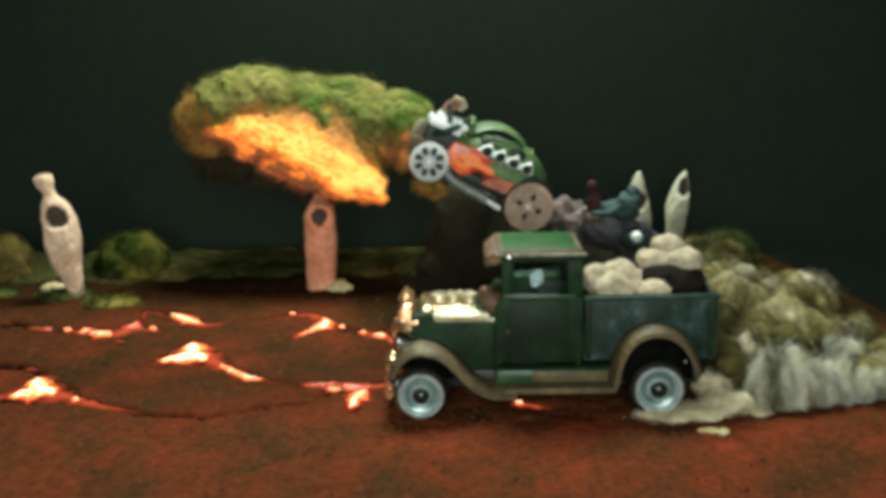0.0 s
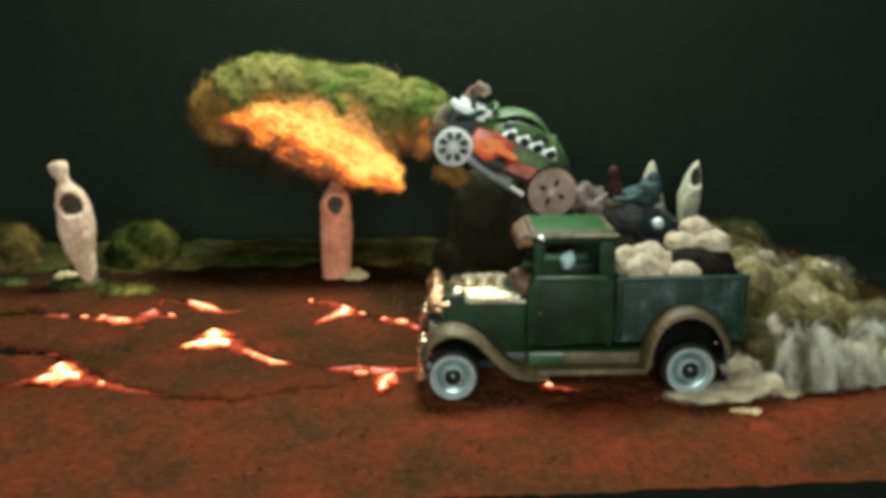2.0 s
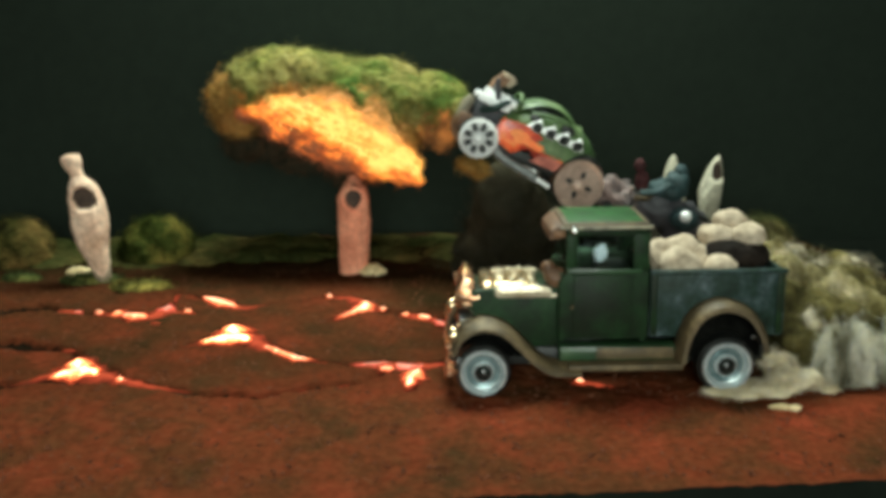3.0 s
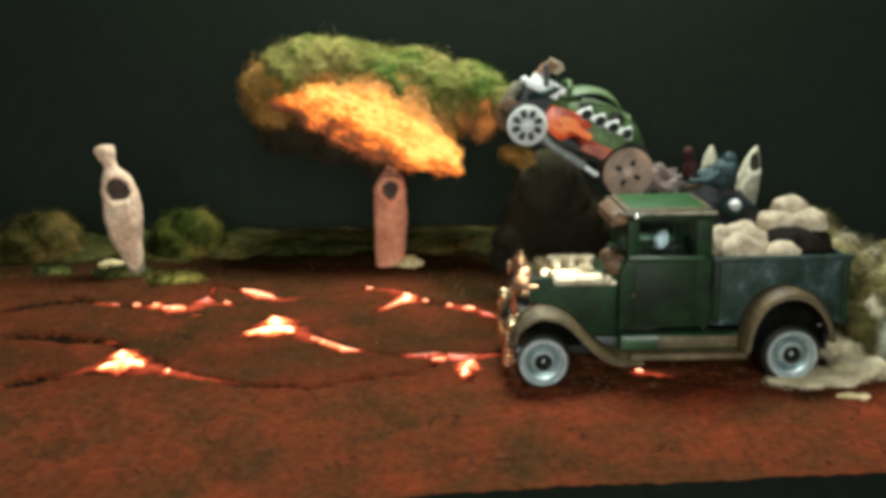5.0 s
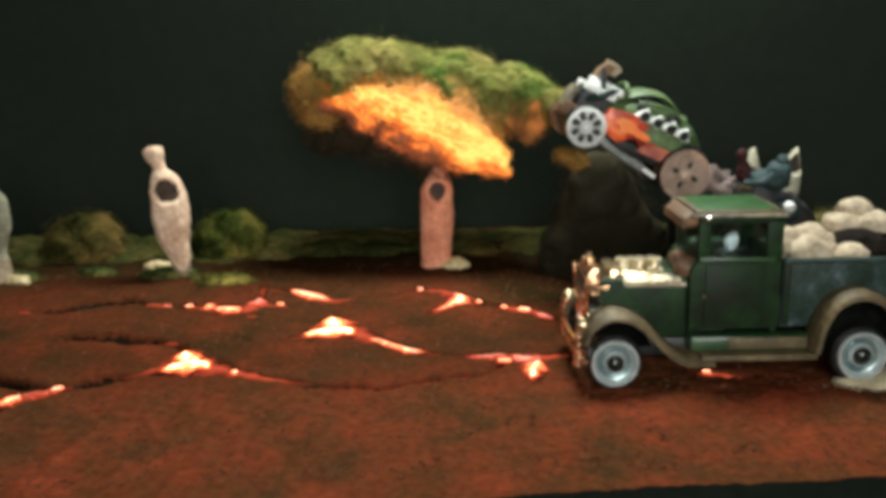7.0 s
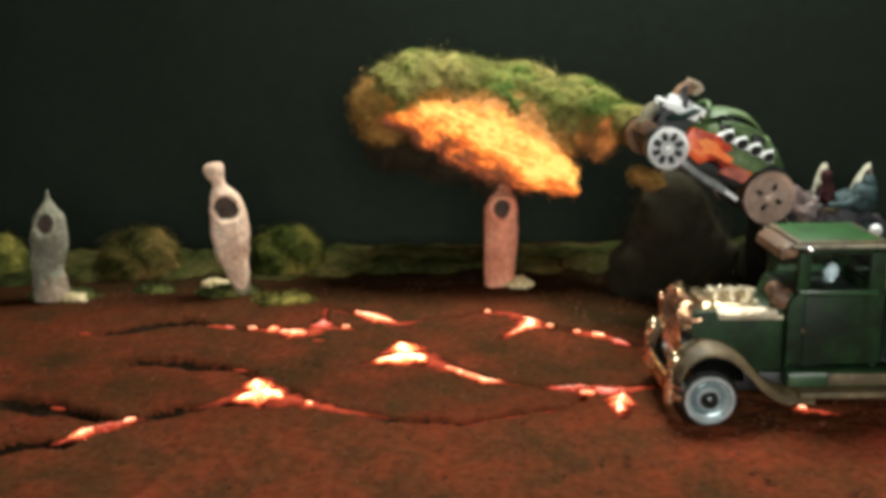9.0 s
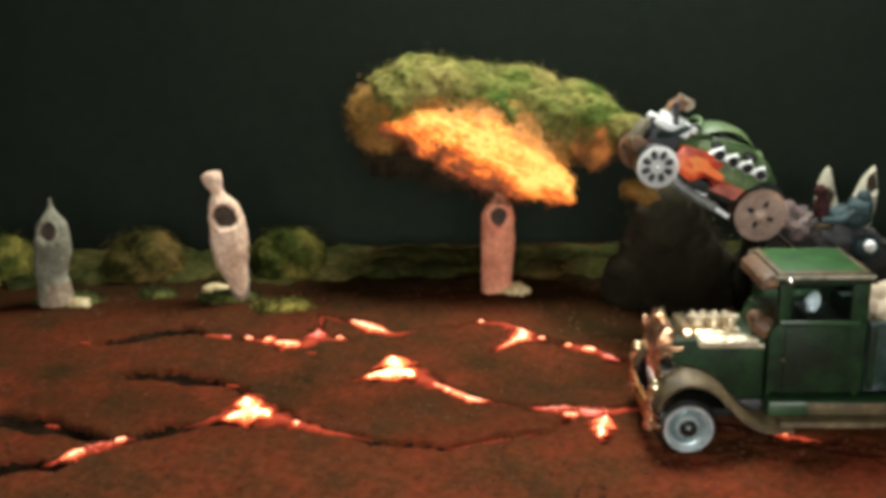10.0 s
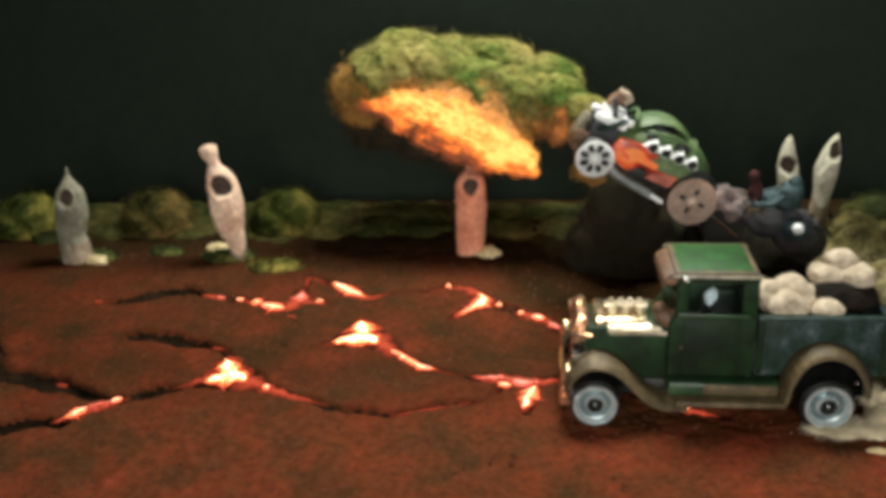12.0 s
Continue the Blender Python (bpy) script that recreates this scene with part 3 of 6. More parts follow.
# Cracks: points along each (x, y, half width).
CRACKS = [
    [(-6.6, 3.55, 0.06), (-6.1, 3.75, 0.2), (-5.6, 4.1, 0.42), (-5.1, 3.75, 0.3), (-4.55, 3.05, 0.15), (-3.96, 2.5, 0.13), (-3.2, 2.3, 0.08), (-2.6, 2.08, 0.12), (-1.95, 1.9, 0.2), (-1.4, 1.8, 0.16), (-0.7, 2.02, 0.12), (0.8, 1.9, 0.1)],
    [(-5.8, 5.0, 0.1), (-5.55, 4.1, 0.35)],
    [(-1.2, 1.75, 0.16), (-1.48, 0.6, 0.1)],
    [(-13.9, -0.35, 0.3), (-12.8, -0.18, 0.25), (-11.6, -0.05, 0.2), (-11.2, 0.35, 0.18), (-10.5, 0.95, 0.17), (-9.9, 1.4, 0.22), (-9.3, 1.5, 0.16), (-8.7, 1.95, 0.35), (-8.2, 1.95, 0.42), (-7.6, 1.6, 0.22), (-6.6, 1.12, 0.12), (-5.7, 0.78, 0.12), (-5.0, 0.5, 0.14), (-4.3, 0.46, 0.13), (-3.6, 0.7, 0.12), (-2.5, 1.08, 0.1), (-1.9, 1.6, 0.1)],
    [(-8.65, 2.95, 0.1), (-8.35, 2.1, 0.3)],
    [(-16, 2.4, 0.3), (-13.07, 1.8, 0.3), (-11.4, 1.15, 0.2), (-10.6, 0.95, 0.12)],
    [(-11.9, 4.2, 0.08), (-11.3, 4.1, 0.3), (-10.2, 3.8, 0.26), (-9.2, 3.45, 0.16), (-8.7, 3.0, 0.1)],
    [(-15.0, 5.4, 0.08), (-13.6, 5.99, 0.1), (-13.06, 6.05, 0.14), (-12.2, 6.5, 0.36), (-11.4, 6.9, 0.32), (-10.6, 6.55, 0.12), (-9.9, 6.35, 0.12), (-9.3, 6.16, 0.12), (-8.8, 5.95, 0.16), (-8.3, 5.6, 0.18), (-7.9, 5.5, 0.2), (-7.7, 6.2, 0.2), (-7.85, 7.0, 0.12), (-7.8, 7.8, 0.1), (-7.0, 7.25, 0.1), (-6.3, 6.5, 0.17), (-5.85, 6.35, 0.14), (-5.25, 6.7, 0.08)],
    [(-5.25, 6.7, 0.08), (-4.4, 6.75, 0.12), (-3.75, 6.98, 0.1), (-3.1, 6.78, 0.13), (-2.67, 6.14, 0.2), (-2.2, 5.8, 0.12), (-1.67, 5.3, 0.13), (-1.2, 5.05, 0.15), (-0.6, 4.45, 0.12), (0.6, 4.0, 0.1)],
    [(-7.75, 5.9, 0.1), (-6.95, 5.98, 0.1)],
    [(-2.75, 6.0, 0.16), (-3.36, 5.05, 0.12)],
    [(1.0, 1.3, 0.1), (2.0, 0.75, 0.12), (2.7, 0.55, 0.1)],
    [(-20, 6.6, 0.2), (-16.5, 5.6, 0.16), (-13.9, 1.9, 0.12)],
]
SEGMENTS = [(np.array(a), np.array(b)) for line in CRACKS for a, b in zip(line, line[1:])]


def crust_cut(xs, ys):
    """The plan of the crust, and how deep each place of it lies in a crack, 0 to 1."""
    gx, gy = np.meshgrid(xs, ys, indexing="ij")
    jx = gx + 0.06 * np.sin(gy * 5.1 + 1.3 * np.sin(gx * 3.3)) + 0.015 * np.sin(gy * 13 + gx * 7)
    jy = gy + 0.06 * np.sin(gx * 4.3 + 1.1 * np.sin(gy * 3.9)) + 0.015 * np.sin(gx * 11 - gy * 9)
    deep = np.zeros_like(gx)
    for a, b in SEGMENTS:
        d = (b - a)[:2]
        t = np.clip(((jx - a[0]) * d[0] + (jy - a[1]) * d[1]) / (d @ d), 0, 1)
        dist = np.hypot(jx - a[0] - t * d[0], jy - a[1] - t * d[1])
        wide = a[2] + t * (b[2] - a[2])
        deep = np.maximum(deep, np.clip((1.4 * wide - dist) / np.maximum(0.7 * wide, 0.14), 0, np.clip(wide / 0.2, 0.3, 1)))
    return gx, gy, deep


xs = np.concatenate([np.arange(-26, -17, 0.5), np.arange(-17, -13, 0.12), np.arange(-13, 3, 0.06), np.arange(3, 8, 0.15), np.arange(8, 12.31, 0.25)])
ys = np.concatenate([np.arange(-5.2, -0.5, 0.13), np.arange(-0.5, 8, 0.055), np.arange(8, 14.21, 0.15)])
gx, gy, cut = crust_cut(xs, ys)
nx, ny = gx.shape
verts = []
for i in range(nx):
    for j in range(ny):
        x, y = float(gx[i, j]), float(gy[i, j])
        # The front edge runs on the slant, and the right edge falls back to the rear.
        front, right = -3.53 + 0.055 * x, 11.75 - 0.2 * (y - 6.2)
        if y < -0.5:
            y = front + (y + 5.2) / 4.7 * (-0.5 - front)
        if x > 8:
            x = 8 + (x - 8) / 4.25 * (right - 8)
        q = Vector((x, y, 0))
        z = level(x, y) + 0.05 * noise.noise(q * 1.3) + 0.035 * noise.noise(q * 3.1) + 0.03 * noise.noise(q * 7.7) - 0.26 * float(cut[i, j])
        verts.append((CM * x, CM * y, CM * z))
faces = [(i * ny + j, (i + 1) * ny + j, (i + 1) * ny + j + 1, i * ny + j + 1) for i in range(nx - 1) for j in range(ny - 1)]
rim = [i * ny for i in range(nx)] + [(nx - 1) * ny + j for j in range(1, ny)] + [i * ny + ny - 1 for i in range(nx - 2, -1, -1)] + [j for j in range(ny - 2, 0, -1)]
low = len(verts)
verts += [(verts[k][0], verts[k][1], CM * -1.2) for k in rim]
faces += [(rim[k], low + k, low + (k + 1) % len(rim), rim[(k + 1) % len(rim)]) for k in range(len(rim))]
me = bpy.data.meshes.new("ground")
me.from_pydata(verts, [], faces)
me.polygons.foreach_set("use_smooth", [True] * len(me.polygons))
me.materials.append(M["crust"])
me.materials.append(M["crack_shade"])
me.materials.append(M["table"])
# Faces deep in a crack take the painted shade.
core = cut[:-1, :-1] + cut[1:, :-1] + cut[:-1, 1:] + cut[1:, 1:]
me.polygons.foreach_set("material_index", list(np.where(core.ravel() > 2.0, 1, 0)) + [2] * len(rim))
ground = tagged(new("ground", me), "red-brown gritty crust, darker at the rear with painted shade, split by cracks", "ground", kind="structure")

# Loose grit on the crust.
rnd = random.Random(5)
gv, gf = [], []
for _ in range(9000):
    x, y = rnd.uniform(-16, 9), -3.0 + 12.9 * rnd.random() ** 1.4
    if x > 11.3 - 0.25 * max(0, y - 6) or cut[min(np.searchsorted(xs, x), nx - 1), min(np.searchsorted(ys, y), ny - 1)] > 0.05:
        continue
    r = rnd.choice((0.015, 0.025, 0.04)) * rnd.uniform(0.7, 1.4)
    c = Vector((x, y, level(x, y) + 0.1 * r))
    k = len(gv)
    gv += [CM * (c + Vector(d) * r * rnd.uniform(0.7, 1.3)) for d in ((1, 0, -0.3), (-0.5, 0.87, -0.3), (-0.5, -0.87, -0.3), (0.4, 0.5, 0.35), (-0.6, 0.0, 0.4), (0.3, -0.5, 0.35))]
    gf += [(k + a, k + b, k + d) for a, b, d in ((0, 3, 5), (0, 1, 3), (1, 4, 3), (1, 2, 4), (2, 5, 4), (2, 0, 5), (3, 4, 5))]
me = bpy.data.meshes.new("grit")
me.from_pydata(gv, [], gf)
me.materials.append(M["grit"])
tagged(new("grit", me), "loose red-brown grit scattered on the crust", "grit", kind="stuff")


# Lava in the cracks: ribbons of uneven width.
def ribbon(bm, pts, widths, z_off, n=40, wob=0.35, seed=0.0):
    line = curve_points([(x, y, 0) for x, y in pts], n)
    last, across = None, bm.loops.layers.uv.new("UVMap")
    for i, p in enumerate(line):
        t = i / (n - 1) * (len(widths) - 1)
        k = min(int(t), len(widths) - 2)
        w = widths[k] + (widths[k + 1] - widths[k]) * (t - k)
        d = (line[min(i + 1, n - 1)] - line[max(i - 1, 0)]).normalized()
        s = Vector((-d.y, d.x, 0))
        w *= min(1.0, 0.06 + 2.6 * min(i, n - 1 - i) / (n - 1))
        wl = w * (1 + wob * (1.6 * noise.noise(Vector((i * 0.16, seed, 21))) + noise.noise(Vector((i * 0.45, seed, 0))) * 2 + noise.noise(Vector((i * 1.3, seed, 4)))))
        wr = w * (1 + wob * (1.6 * noise.noise(Vector((i * 0.16, seed, 31))) + noise.noise(Vector((i * 0.45, seed, 9))) * 2 + noise.noise(Vector((i * 1.3, seed, 14)))))
        wl, wr = max(wl, 0.008), max(wr, 0.008)
        z = level(p.x, p.y) + z_off
        bulge = 0.02 + 0.3 * min(w, 0.3)
        row = [bm.verts.new((*(p + s * e).xy, z + bulge * (1 - abs(e) / side))) for e, side in ((wl, wl), (0.5 * wl, wl), (0.0, wl), (-0.5 * wr, wr), (-wr, wr))]
        tip = min(1.0, 6 * min(i, n - 1 - i) / (n - 1))
        for k in range(4 if last else 0):
            f = bm.faces.new((last[k], row[k], row[k + 1], last[k + 1]))
            for loop, (u, v) in zip(f.loops, ((i - 1, k), (i, k), (i, k + 1), (i - 1, k + 1))):
                loop[across].uv = (u / n, (1 - abs(v - 2) / 2) * tip)
        last = row
    return bm


def seam(label, hot, ember, red=()):
    """A lit stretch of crack: white-hot cores in an ember bed, widened to imitate their red halo, with dull red
    stretches.
    """
    pts = (ember or hot)[0][0]
    t = thing("lava_seam", (pts[0][0], pts[0][1], level(*pts[0]) - 0.25), label, "lava", "lava seams")
    for i, (p, w) in enumerate(ember):
        part("ember_halo", ribbon(bmesh.new(), p, [1.4 * v + 0.02 for v in w], -0.06, wob=0.8, seed=i * 7.0), M["lava_ember"], t, "dull red ember bed, widened as a painted halo")
    for i, (p, w) in enumerate(red):
        part("red_bed", ribbon(bmesh.new(), p, [1.3 * v + 0.02 for v in w], -0.04, wob=0.6, seed=11 + i * 3.0), M["lava_red"], t, "glowing salmon-red lava")
    for i, (p, w) in enumerate(hot):
        part("molten_core", ribbon(bmesh.new(), p, [1.65 * v + 0.04 for v in w], -0.01, wob=0.6, seed=3 + i * 5.0), M["lava_hot"] if max(w) > 0.2 else M["lava_warm"], t, "white-hot molten core")
    return t


seam("bright lava pool with a long tail in a crack",
     [([(-6.35, 3.65), (-5.75, 3.82), (-5.35, 3.8), (-4.98, 3.52)], [0.04, 0.22, 0.26, 0.08]), ([(-5.78, 4.8), (-5.5, 4.05)], [0.08, 0.31]), ([(-4.95, 3.5), (-4.5, 3.03), (-3.96, 2.5), (-3.4, 2.34)], [0.07, 0.045, 0.075, 0.02])],
     [([(-6.7, 3.5), (-6.1, 3.75), (-5.5, 4.1), (-5.0, 3.6), (-4.5, 3.03), (-3.96, 2.5), (-2.9, 2.2)], [0.04, 0.2, 0.42, 0.25, 0.14, 0.12, 0.05]), ([(-5.85, 5.1), (-5.5, 4.1)], [0.1, 0.38])])
seam("forked lava seam beside the truck's bumper",
     [([(-1.22, 1.65), (-1.35, 1.2), (-1.5, 0.6)], [0.05, 0.14, 0.03]), ([(-2.05, 1.72), (-1.9, 1.62), (-1.75, 1.68)], [0.03, 0.07, 0.02])],
     [([(-2.8, 2.15), (-1.95, 1.9), (-1.2, 1.85), (-0.5, 2.0)], [0.05, 0.2, 0.16, 0.1]), ([(-1.2, 1.8), (-1.52, 0.5)], [0.2, 0.1])],
     [([(-2.65, 2.08), (-2.0, 1.95), (-1.4, 1.78), (-0.75, 2.0)], [0.07, 0.16, 0.12, 0.07])])
seam("white-hot lava pool at a meeting of cracks",
     [([(-8.9, 1.66), (-8.5, 1.85), (-8.15, 1.88), (-7.75, 1.66)], [0.04, 0.26, 0.3, 0.08]), ([(-8.62, 2.7), (-8.4, 2.05)], [0.05, 0.24]), ([(-7.4, 1.52), (-7.25, 1.42)], [0.05, 0.04])],
     [([(-9.6, 1.42), (-8.5, 2.0), (-7.5, 1.55), (-6.6, 1.12), (-5.7, 0.78)], [0.07, 0.42, 0.16, 0.1, 0.05]), ([(-8.67, 3.0), (-8.4, 2.2)], [0.1, 0.33])])
seam("short glowing lava seam in a dark crack",
     [([(-11.5, 0.0), (-11.25, 0.28), (-11.05, 0.55)], [0.03, 0.11, 0.02]), ([(-10.72, 0.78), (-10.5, 0.92)], [0.03, 0.05])],
     [([(-11.75, -0.1), (-11.2, 0.35), (-10.8, 0.72), (-10.35, 1.05)], [0.06, 0.2, 0.13, 0.14])],
     [([(-11.6, -0.05), (-11.1, 0.5), (-10.45, 0.98)], [0.05, 0.1, 0.1])])
seam("hooked lava seam with a bright elbow",
     [([(-3.36, 5.05), (-3.0, 5.48), (-2.7, 5.85), (-2.67, 6.2), (-2.95, 6.62)], [0.06, 0.07, 0.15, 0.17, 0.04]), ([(-3.75, 6.96), (-3.6, 6.93)], [0.04, 0.03]), ([(-2.3, 5.88), (-2.15, 5.76)], [0.04, 0.03])],
     [([(-3.85, 7.0), (-3.1, 6.78), (-2.67, 6.14), (-2.1, 5.75)], [0.1, 0.13, 0.22, 0.1]), ([(-2.7, 5.95), (-3.4, 5.0)], [0.17, 0.12])])
seam("broken lava seam of small embers",
     [([(-1.72, 5.36), (-1.58, 5.25)], [0.05, 0.04]), ([(-1.35, 5.12), (-1.05, 4.92)], [0.07, 0.08])],
     [([(-1.85, 5.45), (-1.25, 5.08), (-0.55, 4.4)], [0.1, 0.18, 0.08])],
     [([(-1.1, 4.95), (-0.85, 4.7), (-0.58, 4.42)], [0.06, 0.08, 0.04])])
seam("slanting lava seam in the crust",
     [([(-7.05, 7.28), (-6.75, 7.0), (-6.3, 6.55), (-5.85, 6.36)], [0.04, 0.08, 0.17, 0.07])],
     [([(-7.15, 7.4), (-6.3, 6.5), (-5.85, 6.35), (-5.25, 6.68)], [0.09, 0.18, 0.13, 0.06])])
seam("ragged red lava seam with bright spots",
     [([(-8.95, 6.0), (-8.72, 5.88)], [0.12, 0.1]), ([(-8.7, 5.83), (-8.3, 5.6), (-7.93, 5.46)], [0.06, 0.12, 0.2]), ([(-7.2, 5.98), (-7.0, 5.99)], [0.05, 0.05]), ([(-9.5, 6.2), (-9.25, 6.15)], [0.03, 0.035])],
     [([(-9.6, 6.25), (-8.8, 5.95), (-8.0, 5.55), (-7.68, 6.1), (-7.8, 7.0)], [0.1, 0.16, 0.24, 0.26, 0.14]), ([(-7.7, 5.85), (-6.9, 5.98)], [0.12, 0.09]), ([(-10.6, 6.55), (-9.85, 6.33)], [0.1, 0.09])],
     [([(-7.72, 5.7), (-7.66, 6.15), (-7.75, 6.7)], [0.1, 0.2, 0.08]), ([(-10.15, 6.42), (-9.85, 6.33)], [0.06, 0.07])])
seam("small ember seam in the truck's shadow", [([(1.85, 0.82), (2.0, 0.76)], [0.04, 0.05])], [([(1.75, 0.85), (2.1, 0.72), (2.6, 0.58)], [0.08, 0.1, 0.04])])
for pts in ([(-4.35, 0.44), (-3.6, 0.68), (-2.5, 1.08)], [(-7.72, 7.0), (-7.8, 7.75), (-7.1, 7.35)]):
    solo("ember_crack", ribbon(bmesh.new(), pts, [0.06, 0.1, 0.05], -0.12), M["lava_dim"], (*pts[0], level(*pts[0]) - 0.25), "dim dark red ember glow deep in a crack", "lava", "ember cracks")

for x, y in ((-13.4, 6.02), (-7.62, 5.05), (-9.05, 3.3), (-12.2, 1.45)):
    solo("ember", ribbon(bmesh.new(), [(x - 0.18, y + 0.03), (x, y), (x + 0.18, y - 0.04)], [0.04, 0.07, 0.04], -0.01, n=12), M["lava_ember"], (x, y, level(x, y) - 0.05), "small dull red ember on the crust", "ember", "embers")

# ---- table, backdrop and unseen walls added to close the room and bounce light ----
solo("table", box(bmesh.new(), (-75, -70, -3.2), (75, 18.5, -1.2), 0), M["table"], (0, 0, -3.2), "dark table top under the diorama", "table", kind="structure")
solo("backdrop", box(bmesh.new(), (-75, 14.8, -1.2), (75, 15.8, 75), 0), M["cloth"], (0, 15.3, -1.2), "black-green cloth hung behind the diorama", "backdrop", kind="structure")
solo("fill_wall_south", box(bmesh.new(), (-75, -71, -1.2), (75, -70, 75), 0), M["bounce_pale"], (0, -70, -1.2), "unseen pale grey wall, added to bounce light", "wall", kind="structure")
solo("fill_wall_west", box(bmesh.new(), (-76, -70, -1.2), (-75, 17.5, 75), 0), M["bounce_pale"], (-75, -20, -1.2), "unseen pale grey wall, added to bounce light", "wall", kind="structure")
solo("fill_wall_east", box(bmesh.new(), (75, -70, -1.2), (76, 17.5, 75), 0), M["bounce_pale"], (75, -20, -1.2), "unseen pale grey wall, added to bounce light", "wall", kind="structure")
solo("ceiling", box(bmesh.new(), (-75, -70, 75), (75, 17.5, 76), 0), M["bounce_pale"], (0, -20, 75), "unseen pale grey ceiling, added to bounce light", "ceiling", kind="structure")

# ---- moss, bushes ----
rnd = random.Random(11)
MOSS_BANK = [(-17 + 1.5 * i + rnd.uniform(-0.3, 0.3), 11.5 + rnd.uniform(-0.2, 0.3), -0.64, 1.1, rnd.uniform(0.9, 1.2), rnd.uniform(0.26, 0.42)) for i in range(15)]
MOSS_BANK += [(-19 + 1.4 * i + rnd.uniform(-0.3, 0.3), 12.9 + rnd.uniform(-0.2, 0.3), -0.7, 1.2, 1.1, rnd.uniform(0.3, 0.42)) for i in range(18)]
bank = thing("moss_bank", (-4, 11.4, -0.9), "low bank of dark green moss along the crust's rear edge", "moss", kind="stuff")
fuse(part("cushion", lumps(bmesh.new(), MOSS_BANK, 3), M["moss_dim"], bank), 0.05)
fibres("scraps", MOSS_BANK, 16000, 0.13, 0.014, 0.16, 21, M["moss_dim"], bank, "dim green moss fibres")


def bush(x, y, z, rx, ry, rz, material, label):
    bl = [(x, y, z, rx, ry, rz), (x - 0.36 * rx, y - 0.1, z - 0.15 * rz, 0.68 * rx, 0.75 * ry, 0.8 * rz), (x + 0.34 * rx, y - 0.15, z - 0.02, 0.66 * rx, 0.75 * ry, 0.85 * rz)]
    t = thing("bush", (x, y, z - rz), label, "bush", "bushes")
    fuse(part("core", lumps(bmesh.new(), bl, 4, 0.17, 2.2), material, t), 0.05)
    fibres("foliage", bl, 9000, 0.1, 0.013, 0.12, int(abs(x) * 10), material, t, "short moss fibres")


bush(-9.45, 11.6, -0.15, 1.05, 0.9, 0.9, M["moss_bush"], "rounded yellow-green moss bush on the crust's edge")
bush(-13.8, 11.6, -0.2, 1.15, 0.9, 0.95, M["moss_brown"], "rounded dim olive and rust-brown moss bush")
bush(-18.3, 11.6, -0.3, 1.1, 0.9, 0.95, M["moss_bush"], "rounded moss bush at the far end of the bank")
bush(9.0, 11.8, -0.45, 1.0, 0.8, 0.9, M["moss_dark"], "low olive moss bush behind the dust cloud")

for (x, y, r), mt, lab in (((-8.95, 8.45, 0.85), "moss_yellow", "flat yellow-green moss patch at the figure's foot"), ((-10.6, 9.2, 0.85), "moss_dark", "flat dark moss patch under the shrouded figure"), ((-15.1, 9.2, 0.95), "moss_dark", "flat moss patch under the shrouded figure"), ((-12.8, 9.6, 0.5), "moss_dark", "thin moss patch on the crust")):
    z = level(x, y)
    bl = [(x, y, z - 0.02, r, 0.55 * r, 0.2), (x - 0.5 * r, y + 0.1, z - 0.02, 0.6 * r, 0.4 * r, 0.17)]
    solo("moss_patch", flecks(lumps(bmesh.new(), bl, 3), bl, 700, 0.04, rnd), M[mt], (x, y, z), lab, "moss", "moss patches")


# ---- shrouded figures ----
def figure(y, rings, face, label, seed, cloth="shroud"):
    """rings: (x, z, half width) from the top down; face: (height, half width, half height, sideways)."""
    bm = bmesh.new()
    seg, n = 56, 110
    top, low = rings[0][1], rings[-1][1]
    zs = [top + (low - top) * i / (n - 1) for i in range(n)]
    pts = curve_points([(x, z, r) for x, z, r in rings], 240)
    grid = []
    for z in zs:
        q = min(pts, key=lambda p: abs(p.y - z))
        x, r = q.x, max(0.93 * q.z, 0.02)
        ring = []
        for k in range(seg):
            a = 2 * math.pi * k / seg
            d = Vector((math.sin(a), -math.cos(a), 0))
            fold = 1 + 0.13 * noise.noise(Vector((d.x * 1.6, d.y * 1.6, z * 1.3 + seed))) + 0.1 * noise.noise(Vector((d.x * 4, d.y * 4, z * 2.6 + seed))) + 0.06 * noise.noise(Vector((d.x * 7, d.y * 7, z * 6 + seed)))
            p = Vector((x + d.x * r * fold, y + d.y * r * 0.8 * fold, z))
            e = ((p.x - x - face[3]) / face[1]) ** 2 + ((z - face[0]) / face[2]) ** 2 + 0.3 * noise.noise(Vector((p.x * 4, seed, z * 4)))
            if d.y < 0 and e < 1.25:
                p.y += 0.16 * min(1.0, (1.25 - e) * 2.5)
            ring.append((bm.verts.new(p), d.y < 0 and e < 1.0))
        grid.append(ring)
    for a, b in zip(grid, grid[1:]):
        for k in range(seg):
            k2 = (k + 1) % seg
            f = bm.faces.new((a[k][0], a[k2][0], b[k2][0], b[k][0]))
            c = f.calc_center_median()
            # Below a ragged line near the base the cloth takes a duller colour.
            dusty = cloth != "pink_firelit_shroud" and c.z < 0.1 + 0.9 * noise.noise(Vector((c.x * 2.2, c.y * 2.2, seed)))
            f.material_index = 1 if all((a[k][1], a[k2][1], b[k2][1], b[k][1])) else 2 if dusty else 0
    bm.faces.new([v for v, _ in grid[0]])
    bm.faces.new([v for v, _ in grid[-1]])
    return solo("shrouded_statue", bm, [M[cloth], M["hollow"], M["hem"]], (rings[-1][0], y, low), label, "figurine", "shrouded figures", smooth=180)


